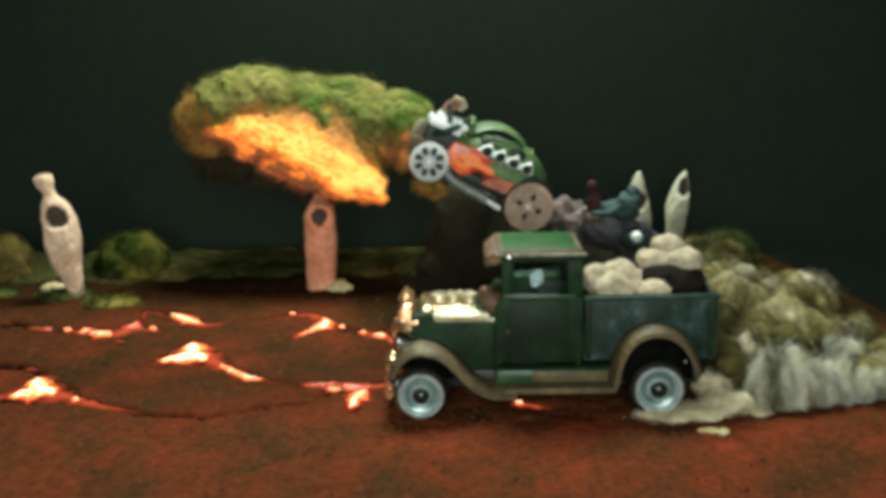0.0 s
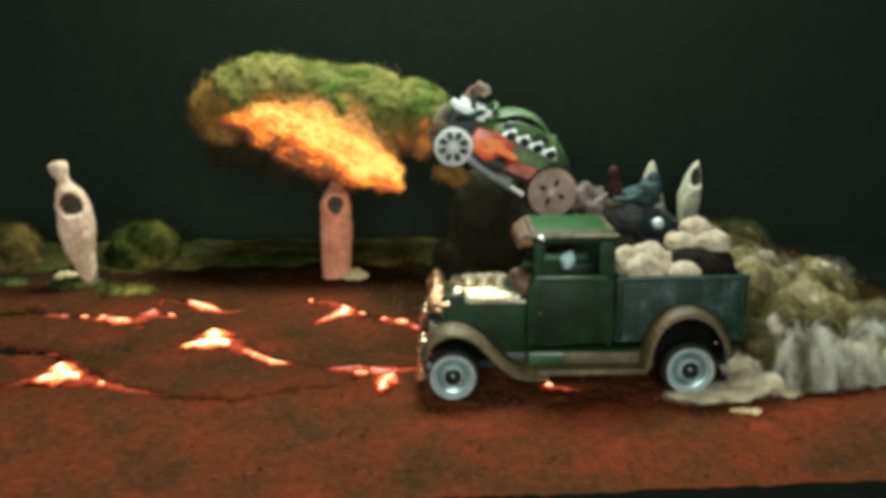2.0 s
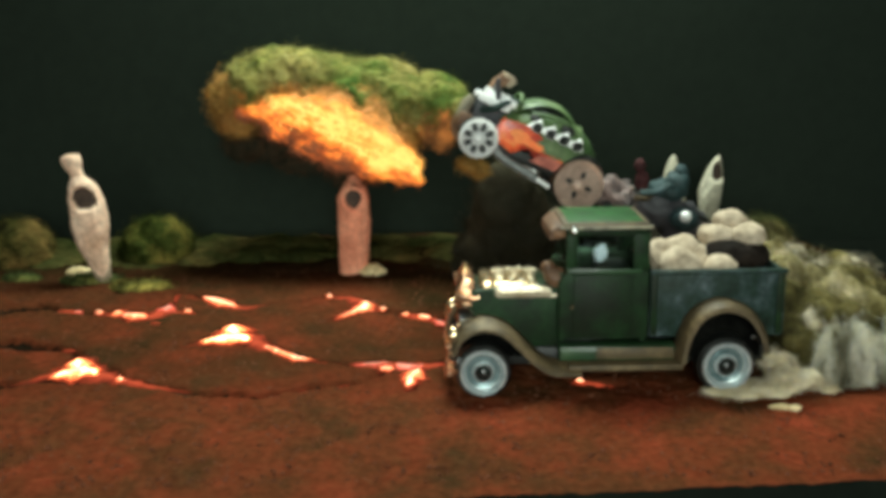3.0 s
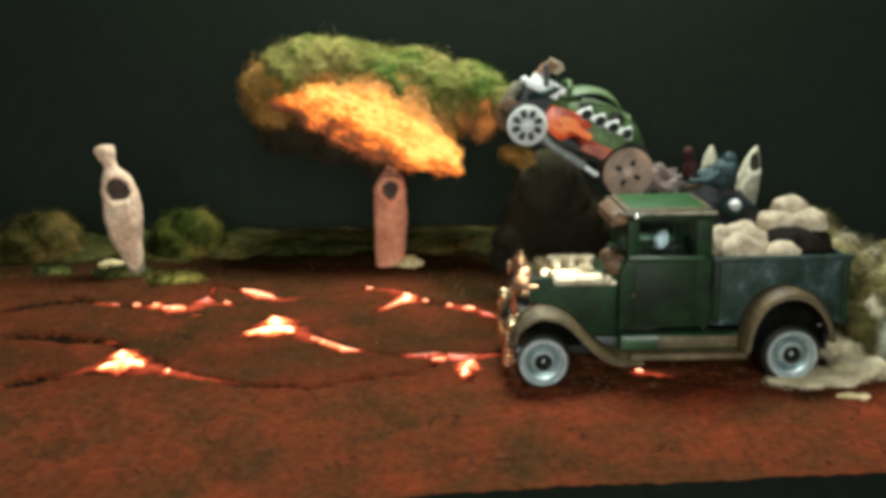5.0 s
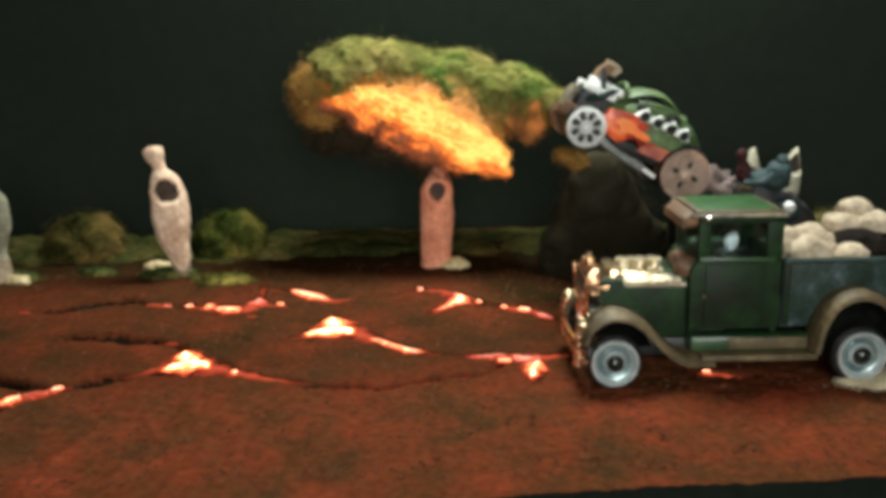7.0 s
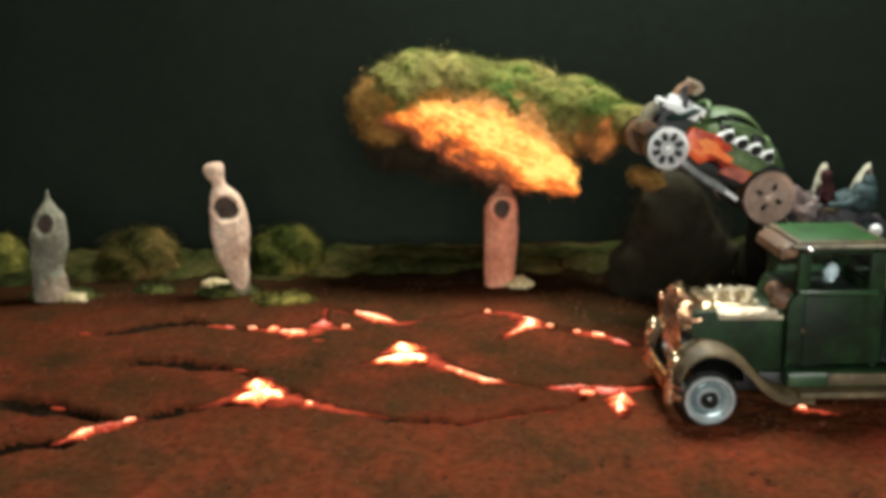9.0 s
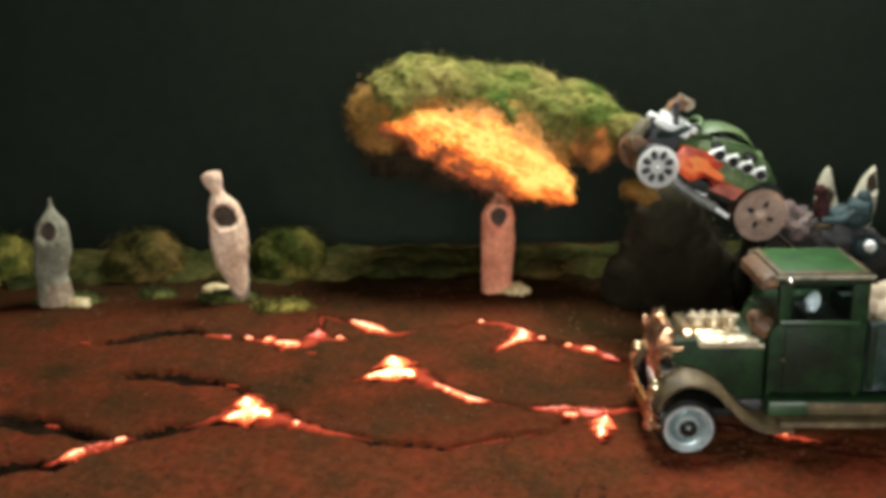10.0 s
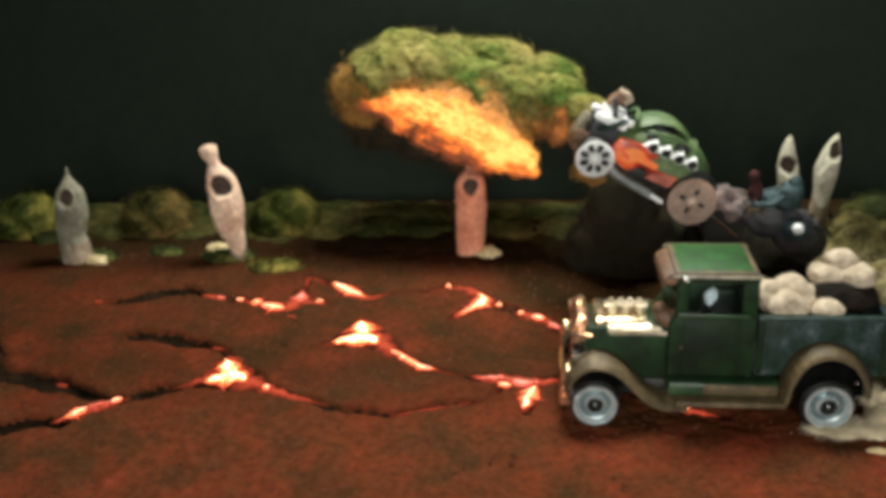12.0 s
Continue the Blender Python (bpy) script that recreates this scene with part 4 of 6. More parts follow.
figure(9.0, [(-10.7, 3.15, 0.2), (-10.75, 3.02, 0.29), (-10.72, 2.79, 0.24), (-10.62, 2.58, 0.2), (-10.54, 2.37, 0.36), (-10.5, 2.1, 0.46), (-10.44, 1.77, 0.53), (-10.44, 1.36, 0.54), (-10.43, 0.94, 0.5), (-10.42, 0.52, 0.44), (-10.31, 0.1, 0.32), (-10.2, -0.5, 0.2)], (1.98, 0.34, 0.32, 0.02), "tall cream shrouded figurine with a knotted top", 1.0)
figure(9.5, [(-3.16, 2.5, 0.1), (-3.16, 2.26, 0.25), (-3.18, 2.01, 0.38), (-3.2, 1.69, 0.47), (-3.2, 1.27, 0.5), (-3.23, 0.76, 0.49), (-3.26, 0.25, 0.46), (-3.3, -0.5, 0.44)], (1.74, 0.25, 0.27, 0.0), "pinkish shrouded figurine under the burning cloud, deepened with painted firelight", 4.0, "pink_firelit_shroud")
figure(9.0, [(-15.18, 2.5, 0.03), (-15.2, 2.23, 0.09), (-15.23, 2.0, 0.25), (-15.24, 1.73, 0.45), (-15.28, 1.27, 0.52), (-15.38, 0.81, 0.51), (-15.46, 0.34, 0.44), (-15.43, 0.05, 0.5), (-15.39, -0.5, 0.55)], (1.63, 0.22, 0.26, -0.02), "grey-white shrouded figurine with a thin pointed tip", 8.0, "grey_shroud")
figure(11.8, [(6.26, 2.37, 0.06), (6.24, 2.18, 0.15), (6.24, 1.83, 0.25), (6.28, 1.39, 0.34), (6.36, 0.85, 0.36), (6.4, 0.3, 0.35), (6.43, -0.6, 0.31)], (1.5, 0.24, 0.28, 0.0), "cream shrouded figurine with a pointed hood", 12.0, "pale_shroud")
figure(12.4, [(7.8, 2.24, 0.04), (7.74, 2.03, 0.16), (7.69, 1.67, 0.29), (7.6, 1.13, 0.38), (7.58, 0.58, 0.33), (7.54, 0.12, 0.3), (7.5, -0.6, 0.33)], (1.75, 0.22, 0.3, 0.12), "cream shrouded figurine leaning with a pointed hood", 15.0, "pale_shroud")
for x, y, r in ((-2.75, 9.3, (0.38, 0.3, 0.2)), (-11.1, 9.5, (0.36, 0.26, 0.3)), (-14.75, 8.9, (0.3, 0.25, 0.16))):
    solo("stone", ball(bmesh.new(), (x, y, level(x, y) + 0.06), r, 3, 0.5, 3.0, x), M["pale_stone"], (x, y, level(x, y) - 0.1), "pale stone at the foot of a figurine", "stone", "pale stones")

# ---- the burning cloud ----
cloud = thing("burning_cloud", (-3.2, 9.9, 2.0), "cloud of green moss above glowing orange fire fibre", "fire")
TOP = [(-5.5, 10.3, 4.75, 1.3, 1.1, 1.0), (-4.3, 10.3, 4.8, 1.0, 1.1, 0.9), (-3.1, 10.2, 4.4, 1.1, 1.1, 0.82), (-1.9, 10.0, 4.25, 1.05, 1.0, 0.82), (-0.8, 9.6, 4.1, 0.95, 0.9, 0.75), (0.0, 8.9, 4.05, 0.6, 0.7, 0.5),
       (-5.2, 12.0, 4.75, 1.3, 1.2, 0.95), (-3.9, 12.3, 4.65, 1.2, 1.2, 0.8), (-2.6, 12.4, 4.6, 1.2, 1.2, 0.75), (-1.1, 11.7, 4.2, 1.1, 1.2, 0.75)]
FIRELIT = [(-6.6, 10.2, 4.35, 0.55, 0.7, 0.75), (-6.3, 10.2, 3.75, 0.6, 0.6, 0.42), (-5.8, 9.75, 4.65, 0.6, 0.45, 0.3), (-4.7, 9.65, 4.75, 0.9, 0.45, 0.25), (-3.5, 9.6, 4.6, 0.9, 0.45, 0.3), (-2.5, 9.45, 4.2, 0.7, 0.45, 0.35), (-1.7, 9.4, 3.6, 0.5, 0.5, 0.5)]
GLOWING = [(-1.05, 9.2, 3.8, 0.22, 0.3, 0.34), (-0.55, 8.9, 3.8, 0.22, 0.3, 0.34), (-0.7, 9.0, 3.4, 0.18, 0.25, 0.2)]
FIRE = [(-4.8, 9.5, 4.5, 0.6, 0.4, 0.24), (-4.0, 9.5, 4.52, 0.7, 0.42, 0.3), (-3.2, 9.45, 4.42, 0.7, 0.42, 0.34), (-2.5, 9.35, 4.05, 0.6, 0.42, 0.4), (-6.0, 9.6, 4.12, 0.35, 0.35, 0.2), (-5.6, 9.5, 4.2, 0.42, 0.45, 0.3), (-5.1, 9.45, 4.15, 0.6, 0.55, 0.42), (-4.4, 9.4, 4.1, 0.7, 0.6, 0.58), (-3.6, 9.35, 4.0, 0.75, 0.65, 0.66), (-2.85, 9.25, 3.65, 0.7, 0.6, 0.68), (-2.2, 9.15, 3.25, 0.5, 0.5, 0.6), (-1.8, 9.05, 2.85, 0.34, 0.42, 0.42), (-5.0, 9.35, 3.7, 0.5, 0.45, 0.34), (-4.2, 9.3, 3.3, 0.6, 0.5, 0.38), (-3.3, 9.15, 2.95, 0.65, 0.5, 0.36), (-2.5, 9.05, 2.7, 0.6, 0.45, 0.32), (-1.75, 8.95, 2.45, 0.36, 0.36, 0.18), (-1.5, 8.9, 2.6, 0.16, 0.25, 0.2), (-1.38, 8.85, 2.32, 0.12, 0.2, 0.08), (-1.36, 8.9, 2.78, 0.09, 0.15, 0.12)]
SLOPE = (0.89, 0.0, -0.454)
fuse(part("moss_top", lumps(bmesh.new(), TOP, 5, 0.2, 1.9), M["moss"], cloud, "olive green moss"), 0.045)
fibres("moss_fuzz", TOP, 40000, 0.11, 0.012, 0.1, 1, M["moss"], cloud, "olive green moss fibre")
fibres("stray_moss", TOP, 4000, 0.14, 0.007, 0.18, 2, M["moss"], cloud, "stray olive moss fibres")
fuse(part("firelit_band", lumps(bmesh.new(), FIRELIT, 4, 0.3, 2.2), M["moss_firelit"], cloud, "rust-brown moss with painted firelight"), 0.045)
fibres("firelit_fuzz", FIRELIT, 16000, 0.11, 0.012, 0.2, 3, M["moss_firelit"], cloud, "rust-brown moss fibre with painted firelight")
fuse(part("glowing_tuft", lumps(bmesh.new(), GLOWING, 4, 0.35, 2.6), M["tuft_firelight"], cloud, "dull orange fibre, self-lit to stand in for firelight"), 0.045)
fibres("ember_fleck", FIRELIT[2:6] + GLOWING[:1], 5200, 0.09, 0.008, 0.22, 14, M["flame_fleck"], cloud, "orange embers caught in moss with painted firelight")
fibres("glowing_fuzz", GLOWING, 7000, 0.13, 0.011, 0.45, 4, M["tuft_firelight"], cloud, "dull orange fibre, self-lit to stand in for firelight")
fibres("smoke_fuzz", [(-5.6, 9.9, 3.2, 0.8, 0.5, 0.4), (-6.3, 10.2, 3.2, 0.5, 0.5, 0.45), (-4.4, 9.7, 2.7, 0.8, 0.4, 0.3), (-3.2, 9.5, 2.3, 0.6, 0.4, 0.2)], 5000, 0.16, 0.012, 0.25, 5, M["smoke"], cloud, "dim brown smoky fibre")
fuse(part("fire_bed", lumps(bmesh.new(), FIRE, 5, 0.3, 2.6), M["fire"], cloud, "glowing yellow and orange fire fibre"), 0.035)
fibres("flame_fuzz", FIRE, 22000, 0.13, 0.013, 0.17, 6, M["fire"], cloud, "glowing orange flame fibre", SLOPE, 0.35)
fibres("flame_wisp", FIRE[10:12] + FIRE[14:], 3000, 0.2, 0.01, 0.3, 7, M["fire"], cloud, "loose wisps of flame fibre", SLOPE, 0.55)

# ---- the dark rock that carries the leaping car ----
ROCK = [(3.8, 9.4, -0.6, 1.2, 1.0, 1.3), (3.4, 7.2, 0.5, 0.7, 1.0, 1.1), (3.9, 8.2, 0.0, 1.2, 1.5, 1.3), (5.3, 8.4, 0.0, 1.8, 1.5, 1.3), (2.95, 7.0, 1.4, 0.32, 0.4, 1.7)]
fuse(solo("rock_mound", lumps(bmesh.new(), ROCK, 5, 0.12, 0.9), M["black_rock"], (2, 6, -0.6), "nearly black rock mound under the leaping car", "rock"), 0.08)

# Scorched wool that rises from the crust to the leaping car's nose.
column = thing("smoke_column", (1.0, 8.0, -0.4), "dark scorched brown wool rising under the leaping car", "smoke")
SMOKE = [(1.4, 8.5, -0.1, 1.9, 1.0, 0.9), (1.3, 8.4, 0.5, 1.6, 0.95, 1.1), (1.2, 8.2, 1.1, 1.3, 0.9, 1.1), (1.1, 8.0, 1.7, 1.0, 0.85, 1.0), (0.9, 7.6, 2.2, 0.75, 0.75, 0.9)]
NOSE_TUFT = [(-0.1, 6.5, 3.2, 0.26, 0.25, 0.16), (0.2, 6.6, 3.05, 0.22, 0.25, 0.2)]
fuse(part("wool_core", lumps(bmesh.new(), SMOKE, 4, 0.15, 1.0), M["scorched"], column, "near-black scorched wool"), 0.06)
fibres("wool_fuzz", SMOKE, 9000, 0.2, 0.01, 0.2, 8, M["scorched"], column, "scorched brown fibres", (-0.2, -0.3, 0.9), 0.3)
# The tuft's orange-brown is firelight put into its colour.
fuse(part("nose_tuft", lumps(bmesh.new(), NOSE_TUFT, 4, 0.35, 2.5), M["moss_firelit"], column, "rust-brown tuft with painted firelight"), 0.04)
fibres("nose_fuzz", NOSE_TUFT, 900, 0.14, 0.012, 0.25, 9, M["moss_firelit"], column, "rust-brown tuft fibres with painted firelight")


# ---- the truck ----
def disc_wheel(name, parent, x, y, z, r, side, tyre_w=0.42):
    """side: -1 shows its face towards -y."""
    w = tyre_w
    rim_r = r * 0.83
    prof = [(0.3, rim_r * 0.9), (0.0, rim_r * 0.97), (0, r * 0.9), (0.05, r), (w - 0.05, r), (w, r * 0.9), (w, rim_r * 0.5)]
    tyre = part(name, lathe(bmesh.new(), [(y - side * 0 + (-side) * u, q) for u, q in prof], (x, 0, z)), M["tyre"], parent, "black rubber tyre")
    f = -side
    dish = [(-0.03, rim_r * 1.0), (-0.05, rim_r * 0.93), (0.06, rim_r * 0.8), (0.1, rim_r * 0.58), (0.05, rim_r * 0.48), (-0.03, rim_r * 0.42), (-0.03, rim_r * 0.34)]
    part("rim", lathe(bmesh.new(), [(y + f * u, q) for u, q in [(0.2, rim_r)] + dish], (x, 0, z)), M["rim"], tyre, "pale blue-grey dished rim")
    part("rim_ring", lathe(bmesh.new(), [(y + f * u, q) for u, q in [(-0.03, rim_r * 1.03), (-0.08, rim_r * 1.0), (-0.08, rim_r * 0.92), (-0.03, rim_r * 0.88)]], (x, 0, z), caps=False), M["rim"], tyre, "bright rim ring")
    part("dish_ring", lathe(bmesh.new(), [(y + f * u, q) for u, q in [(0.045, rim_r * 0.76), (0.06, rim_r * 0.6), (0.03, rim_r * 0.5)]], (x, 0, z), caps=False), M["rim_dark"], tyre, "grey-blue dish ring")
    part("hub_cap", lathe(bmesh.new(), [(y + f * u, q) for u, q in [(0.06, rim_r * 0.42), (-0.05, rim_r * 0.38), (-0.06, rim_r * 0.14)]], (x, 0, z)), M["black"], tyre, "dark hub cap")
    part("hub_dome", ball(bmesh.new(), (x, y - f * 0.02, z), (rim_r * 0.36, 0.12, rim_r * 0.36), 3), M["gloss_black"], tyre, "glossy black hub dome")
    return tyre


def sheet_band(bm, line, y0, y1, thick, drop=0.0):
    """A bent sheet along points in x and z, from y0 to y1, with a rolled lip of depth drop on its outer edge y0."""
    pts = curve_points([(x, 0, z) for x, z in line], 30)
    rows = []
    for i, p in enumerate(pts):
        d = (pts[min(i + 1, 29)] - pts[max(i - 1, 0)]).normalized()
        nrm = Vector((-d.z, 0, d.x))
        if nrm.z < 0 and abs(d.z) < 0.9:
            nrm = -nrm
        ym = (y0 + y1) / 2
        prof = [(y0, -drop), (y0, -0.04), (y0 + 0.06 * (1 if y1 > y0 else -1), 0.0), (ym, 0.06), (y1, 0.04), (y1, 0.04 - thick), (ym, 0.06 - thick), (y0 + 0.08 * (1 if y1 > y0 else -1), -thick), (y0 + 0.05 * (1 if y1 > y0 else -1), -drop)]
        rows.append([bm.verts.new(Vector((p.x, yy, p.z)) + nrm * off) for yy, off in prof])
    m = len(rows[0])
    for a, b in zip(rows, rows[1:]):
        for k in range(m):
            bm.faces.new((a[k], a[(k + 1) % m], b[(k + 1) % m], b[k]))
    bm.faces.new(rows[0])
    bm.faces.new(rows[-1][::-1])
    return bm


YC = 1.35
truck = thing("pickup_truck", (2.4, YC, 0.0), "dark green vintage toy pickup with tan fenders and gold engine", "truck")


def both(y):
    return (y, 2 * YC - y)


part("chassis", box(bmesh.new(), (-0.3, 0.7, 0.4), (5.6, 2.0, 0.75), 0.04), M["black"], truck, "black underside")
part("hood", prism(bmesh.new(), [(-0.2, 0.75), (1.5, 0.75), (1.5, 2.15), (1.3, 1.98), (-0.2, 1.9)], 0.72, 1.98, 0.07), M["green"], truck)
part("grille_shell", prism(bmesh.new(), [(-0.46, 0.75), (-0.14, 0.75), (-0.1, 1.9), (-0.18, 2.1), (-0.34, 2.13), (-0.46, 1.95)], 0.76, 1.94, 0.08), M["gold_lavalit"], truck, "gold radiator shell with lava's orange reflection painted in")
for k in range(6):
    part("grille_bar", box(bmesh.new(), (-0.47, 0.92 + 0.16 * k, 0.9), (-0.41, 0.97 + 0.16 * k, 1.9), 0.01, 1), M["chrome"], truck, "chrome bar")
part("radiator_cap", lathe(bmesh.new(), [(2.1, 0.1), (2.2, 0.1), (2.22, 0.05), (2.3, 0.05)], (-0.3, YC, 0), "z", 16), M["gold"], truck, "gold cap")
for y in both(0.62):
    h = part("headlight", lathe(bmesh.new(), [(-0.46, 0.22), (-0.43, 0.245), (-0.28, 0.22), (-0.14, 0.12), (-0.08, 0.03)], (0, y, 1.42), "x", 24), M["chrome"], truck, "chrome headlight")
    part("lens", lathe(bmesh.new(), [(-0.48, 0.05), (-0.465, 0.19), (-0.43, 0.2)], (0, y, 1.42), "x", 24), M["gold"], h)
for y in both(0.6):
    part("horn", lathe(bmesh.new(), [(-0.5, 0.13), (-0.47, 0.14), (-0.36, 0.08), (-0.2, 0.05), (-0.05, 0.04)], (0, y, 1.78), "x", 20), M["gold_lavalit"], truck, "gold horn with lava's orange reflection painted in")
part("headlight_bar", rod(bmesh.new(), (-0.25, 0.3, 1.22), (-0.25, 2.4, 1.22), 0.04), M["chrome"], truck, "chrome bar")
bumper = part("bumper", tube(bmesh.new(), [(-0.45, 0.1, 0.72), (-0.58, 0.3, 0.72), (-0.66, YC, 0.72), (-0.58, 2.4, 0.72), (-0.45, 2.6, 0.72)], 0.08), M["chrome"], truck, "chrome bumper")
part("bumper_bar", tube(bmesh.new(), [(-0.45, 0.1, 0.5), (-0.58, 0.3, 0.5), (-0.65, YC, 0.5), (-0.58, 2.4, 0.5), (-0.45, 2.6, 0.5)], 0.07), M["gold_lavalit"], bumper, "lower bar with lava's orange reflection painted in")
for y in both(0.35):
    part("marker_lamp", ball(bmesh.new(), (-0.55, y + (0.03 if y < YC else -0.03), 1.12), (0.14, 0.13, 0.17), 3), M["gold"], bumper, "gold marker lamp")
    part("bumper_guard", rod(bmesh.new(), (-0.63, y, 0.35), (-0.63, y, 1.0), 0.09, 0.07), M["gold_lavalit"], bumper, "bumper guard with lava's orange reflection painted in")

engine = part("engine_block", box(bmesh.new(), (0.05, 0.95, 1.7), (1.1, 1.75, 2.0), 0.05), M["gold"], truck, "gold plated engine")
part("front_cover", box(bmesh.new(), (-0.02, 0.82, 1.72), (0.26, 1.88, 2.06), 0.07), M["gold"], engine, "coppery gold front cover")
for y in (0.9, 1.8):
    part("valve_cover", box(bmesh.new(), (0.24, y + (-0.24 if y < YC else -0.1), 1.74), (1.36, y + (0.1 if y < YC else 0.24), 1.97), 0.09), M["pale_gold"], engine, "pale gold rounded valve cover")
    for k in range(4):
        part("cover_knob", ball(bmesh.new(), (0.38 + 0.2 * k, y, 2.05), (0.06, 0.06, 0.05), 2), M["pale_gold"], engine)
    part("rail_end", lathe(bmesh.new(), [(1.28, 0.08), (1.4, 0.08), (1.41, 0.05)], (0, y - 0.06, 1.88), "x", 16), M["black"], engine, "black rail end")
    part("rail_tip", box(bmesh.new(), (1.24, y - 0.2, 1.74), (1.46, y + 0.1, 1.83), 0.03), M["pale_gold"], engine)
for k in range(3):
    part("carburettor", lathe(bmesh.new(), [(1.95, 0.14), (2.08, 0.13), (2.1, 0.16), (2.16, 0.16), (2.17, 0.05)], (0.36 + 0.3 * k, YC, 0), "z", 18), M["pale_gold"], engine)

# Cab: lower sides, pillars, header and roof.
for s, (ya, yb) in enumerate(((0.5, 0.62), (2.08, 2.2))):
    side = part("cab_side", prism(bmesh.new(), [(1.45, 0.97), (3.15, 0.97), (3.15, 2.3), (1.6, 2.3), (1.45, 2.1)], ya, yb, 0.03), M["green"], truck)
    out = -1 if s == 0 else 1
    yo = ya if s == 0 else yb
    part("door", box(bmesh.new(), (1.72, min(yo, yo + out * 0.04), 0.98), (2.86, max(yo, yo + out * 0.04), 2.24), 0.02), M["green"], side)
    part("door_stud", ball(bmesh.new(), (1.7, yo + out * 0.04, 1.62), 0.04, 2), M["tan"], side, "small worn stud")
    part("window_ledge", box(bmesh.new(), (1.6, min(yo, yo + out * 0.06), 2.26), (3.0, max(yo, yo + out * 0.06), 2.36), 0.02), M["green_ledge"], side, "mid green window ledge")
    part("front_pillar", box(bmesh.new(), (1.58, ya, 2.3), (1.8, yb, 3.14), 0.03), M["green"], side)
    part("rear_pillar", box(bmesh.new(), (2.84, ya, 2.3), (3.15, yb, 3.14), 0.03), M["green"], side)
    part("header", box(bmesh.new(), (1.58, ya, 2.98), (3.15, yb, 3.16), 0.03), M["green"], side)
    w = part("window", box(bmesh.new(), (1.78, ya + 0.05, 2.3), (2.86, ya + 0.07, 3.0), 0), M["glass"], side, "dark side window glass")
    w.visible_shadow = False
part("cab_back", box(bmesh.new(), (3.03, 0.62, 0.85), (3.13, 2.08, 2.4), 0.02), M["green"], truck)
part("cab_back_top", box(bmesh.new(), (3.03, 0.62, 2.9), (3.13, 2.08, 3.16), 0.02), M["green"], truck)
part("cab_front", box(bmesh.new(), (1.48, 0.62, 0.85), (1.58, 2.08, 2.25), 0.03), M["green"], truck)
part("windscreen_frame", box(bmesh.new(), (1.56, 0.62, 2.95), (1.64, 2.08, 3.14), 0.02), M["rust"], truck, "rusty frame")
ws = part("windscreen", box(bmesh.new(), (1.58, 0.62, 2.25), (1.6, 2.08, 2.95), 0), M["glass"], truck, "dark windscreen")
ws.visible_shadow = False
part("dashboard", box(bmesh.new(), (1.6, 0.62, 1.9), (1.85, 2.08, 2.25), 0.04), M["black"], truck)
part("bench_seat", box(bmesh.new(), (2.3, 0.66, 1.2), (3.0, 2.04, 2.2), 0.1), M["black"], truck, "black seat")
part("cowl", ball(ball(bmesh.new(), (1.4, 0.8, 2.14), (0.24, 0.2, 0.2), 3, 0.3, 3.0), (1.28, 0.84, 2.3), (0.15, 0.16, 0.15), 3, 0.25, 3.0, 4.0), M["rust_light"], truck, "rusty brown cowl lamp")
part("cowl_panel", prism(bmesh.new(), [(1.25, 1.9), (1.58, 1.9), (1.58, 2.25), (1.4, 2.15)], 0.75, 1.95, 0.04), M["green"], truck)
roof = part("roof_rim", box(bmesh.new(), (1.52, 0.5, 3.14), (3.14, 2.12, 3.23), 0.035), M["tan"], truck, "dusty tan roof rim")
for y0, y1 in ((0.43, 0.5), (2.12, 2.19)):
    part("drip_rail", box(bmesh.new(), (1.46, y0, 3.115), (3.2, y1, 3.175), 0.02), M["worn_cream"], roof, "worn cream drip rail")
part("roof_panel", box(bmesh.new(), (1.62, 0.6, 3.2), (3.04, 2.02, 3.25), 0.03), M["green_roof"], roof, "bright green roof panel")
part("visor_knob", ball(bmesh.new(), (1.42, 0.68, 3.03), (0.17, 0.16, 0.13), 3, 0.3, 3.0), M["rust_light"], roof, "rusty knob")
part("visor", prism(bmesh.new(), [(1.26, 2.92), (1.32, 2.88), (1.55, 3.04), (1.55, 3.17), (1.42, 3.17), (1.28, 3.06)], 0.56, 1.98, 0.03), M["rust"], roof, "rusty brown visor")
part("roof_lamp", ball(bmesh.new(), (1.72, 0.43, 3.1), 0.07, 2), M["chrome"], roof, "chrome stud")

# Bed.
bed = part("bed_floor", box(bmesh.new(), (3.17, 0.55, 1.0), (5.7, 2.15, 1.15), 0.02), M["black"], truck)
for ya, yb in ((0.48, 0.58), (2.12, 2.22)):
    sd = part("bed_side", box(bmesh.new(), (3.17, ya, 1.0), (5.72, yb, 2.25), 0.03), M["blue_worn"], bed, "worn teal and grey bed side")
    part("bed_rail", box(bmesh.new(), (3.17, ya - 0.05, 2.22), (5.76, yb + 0.05, 2.3), 0.03), M["blue_worn"], sd)
    for x in (3.25, 5.62):
        part("stake_pocket", box(bmesh.new(), (x - 0.06, ya - 0.05, 1.05), (x + 0.06, yb + 0.05, 2.24), 0.02), M["green"], sd)
part("tailgate", box(bmesh.new(), (5.66, 0.58, 1.0), (5.76, 2.12, 2.25), 0.02), M["blue_worn"], bed)

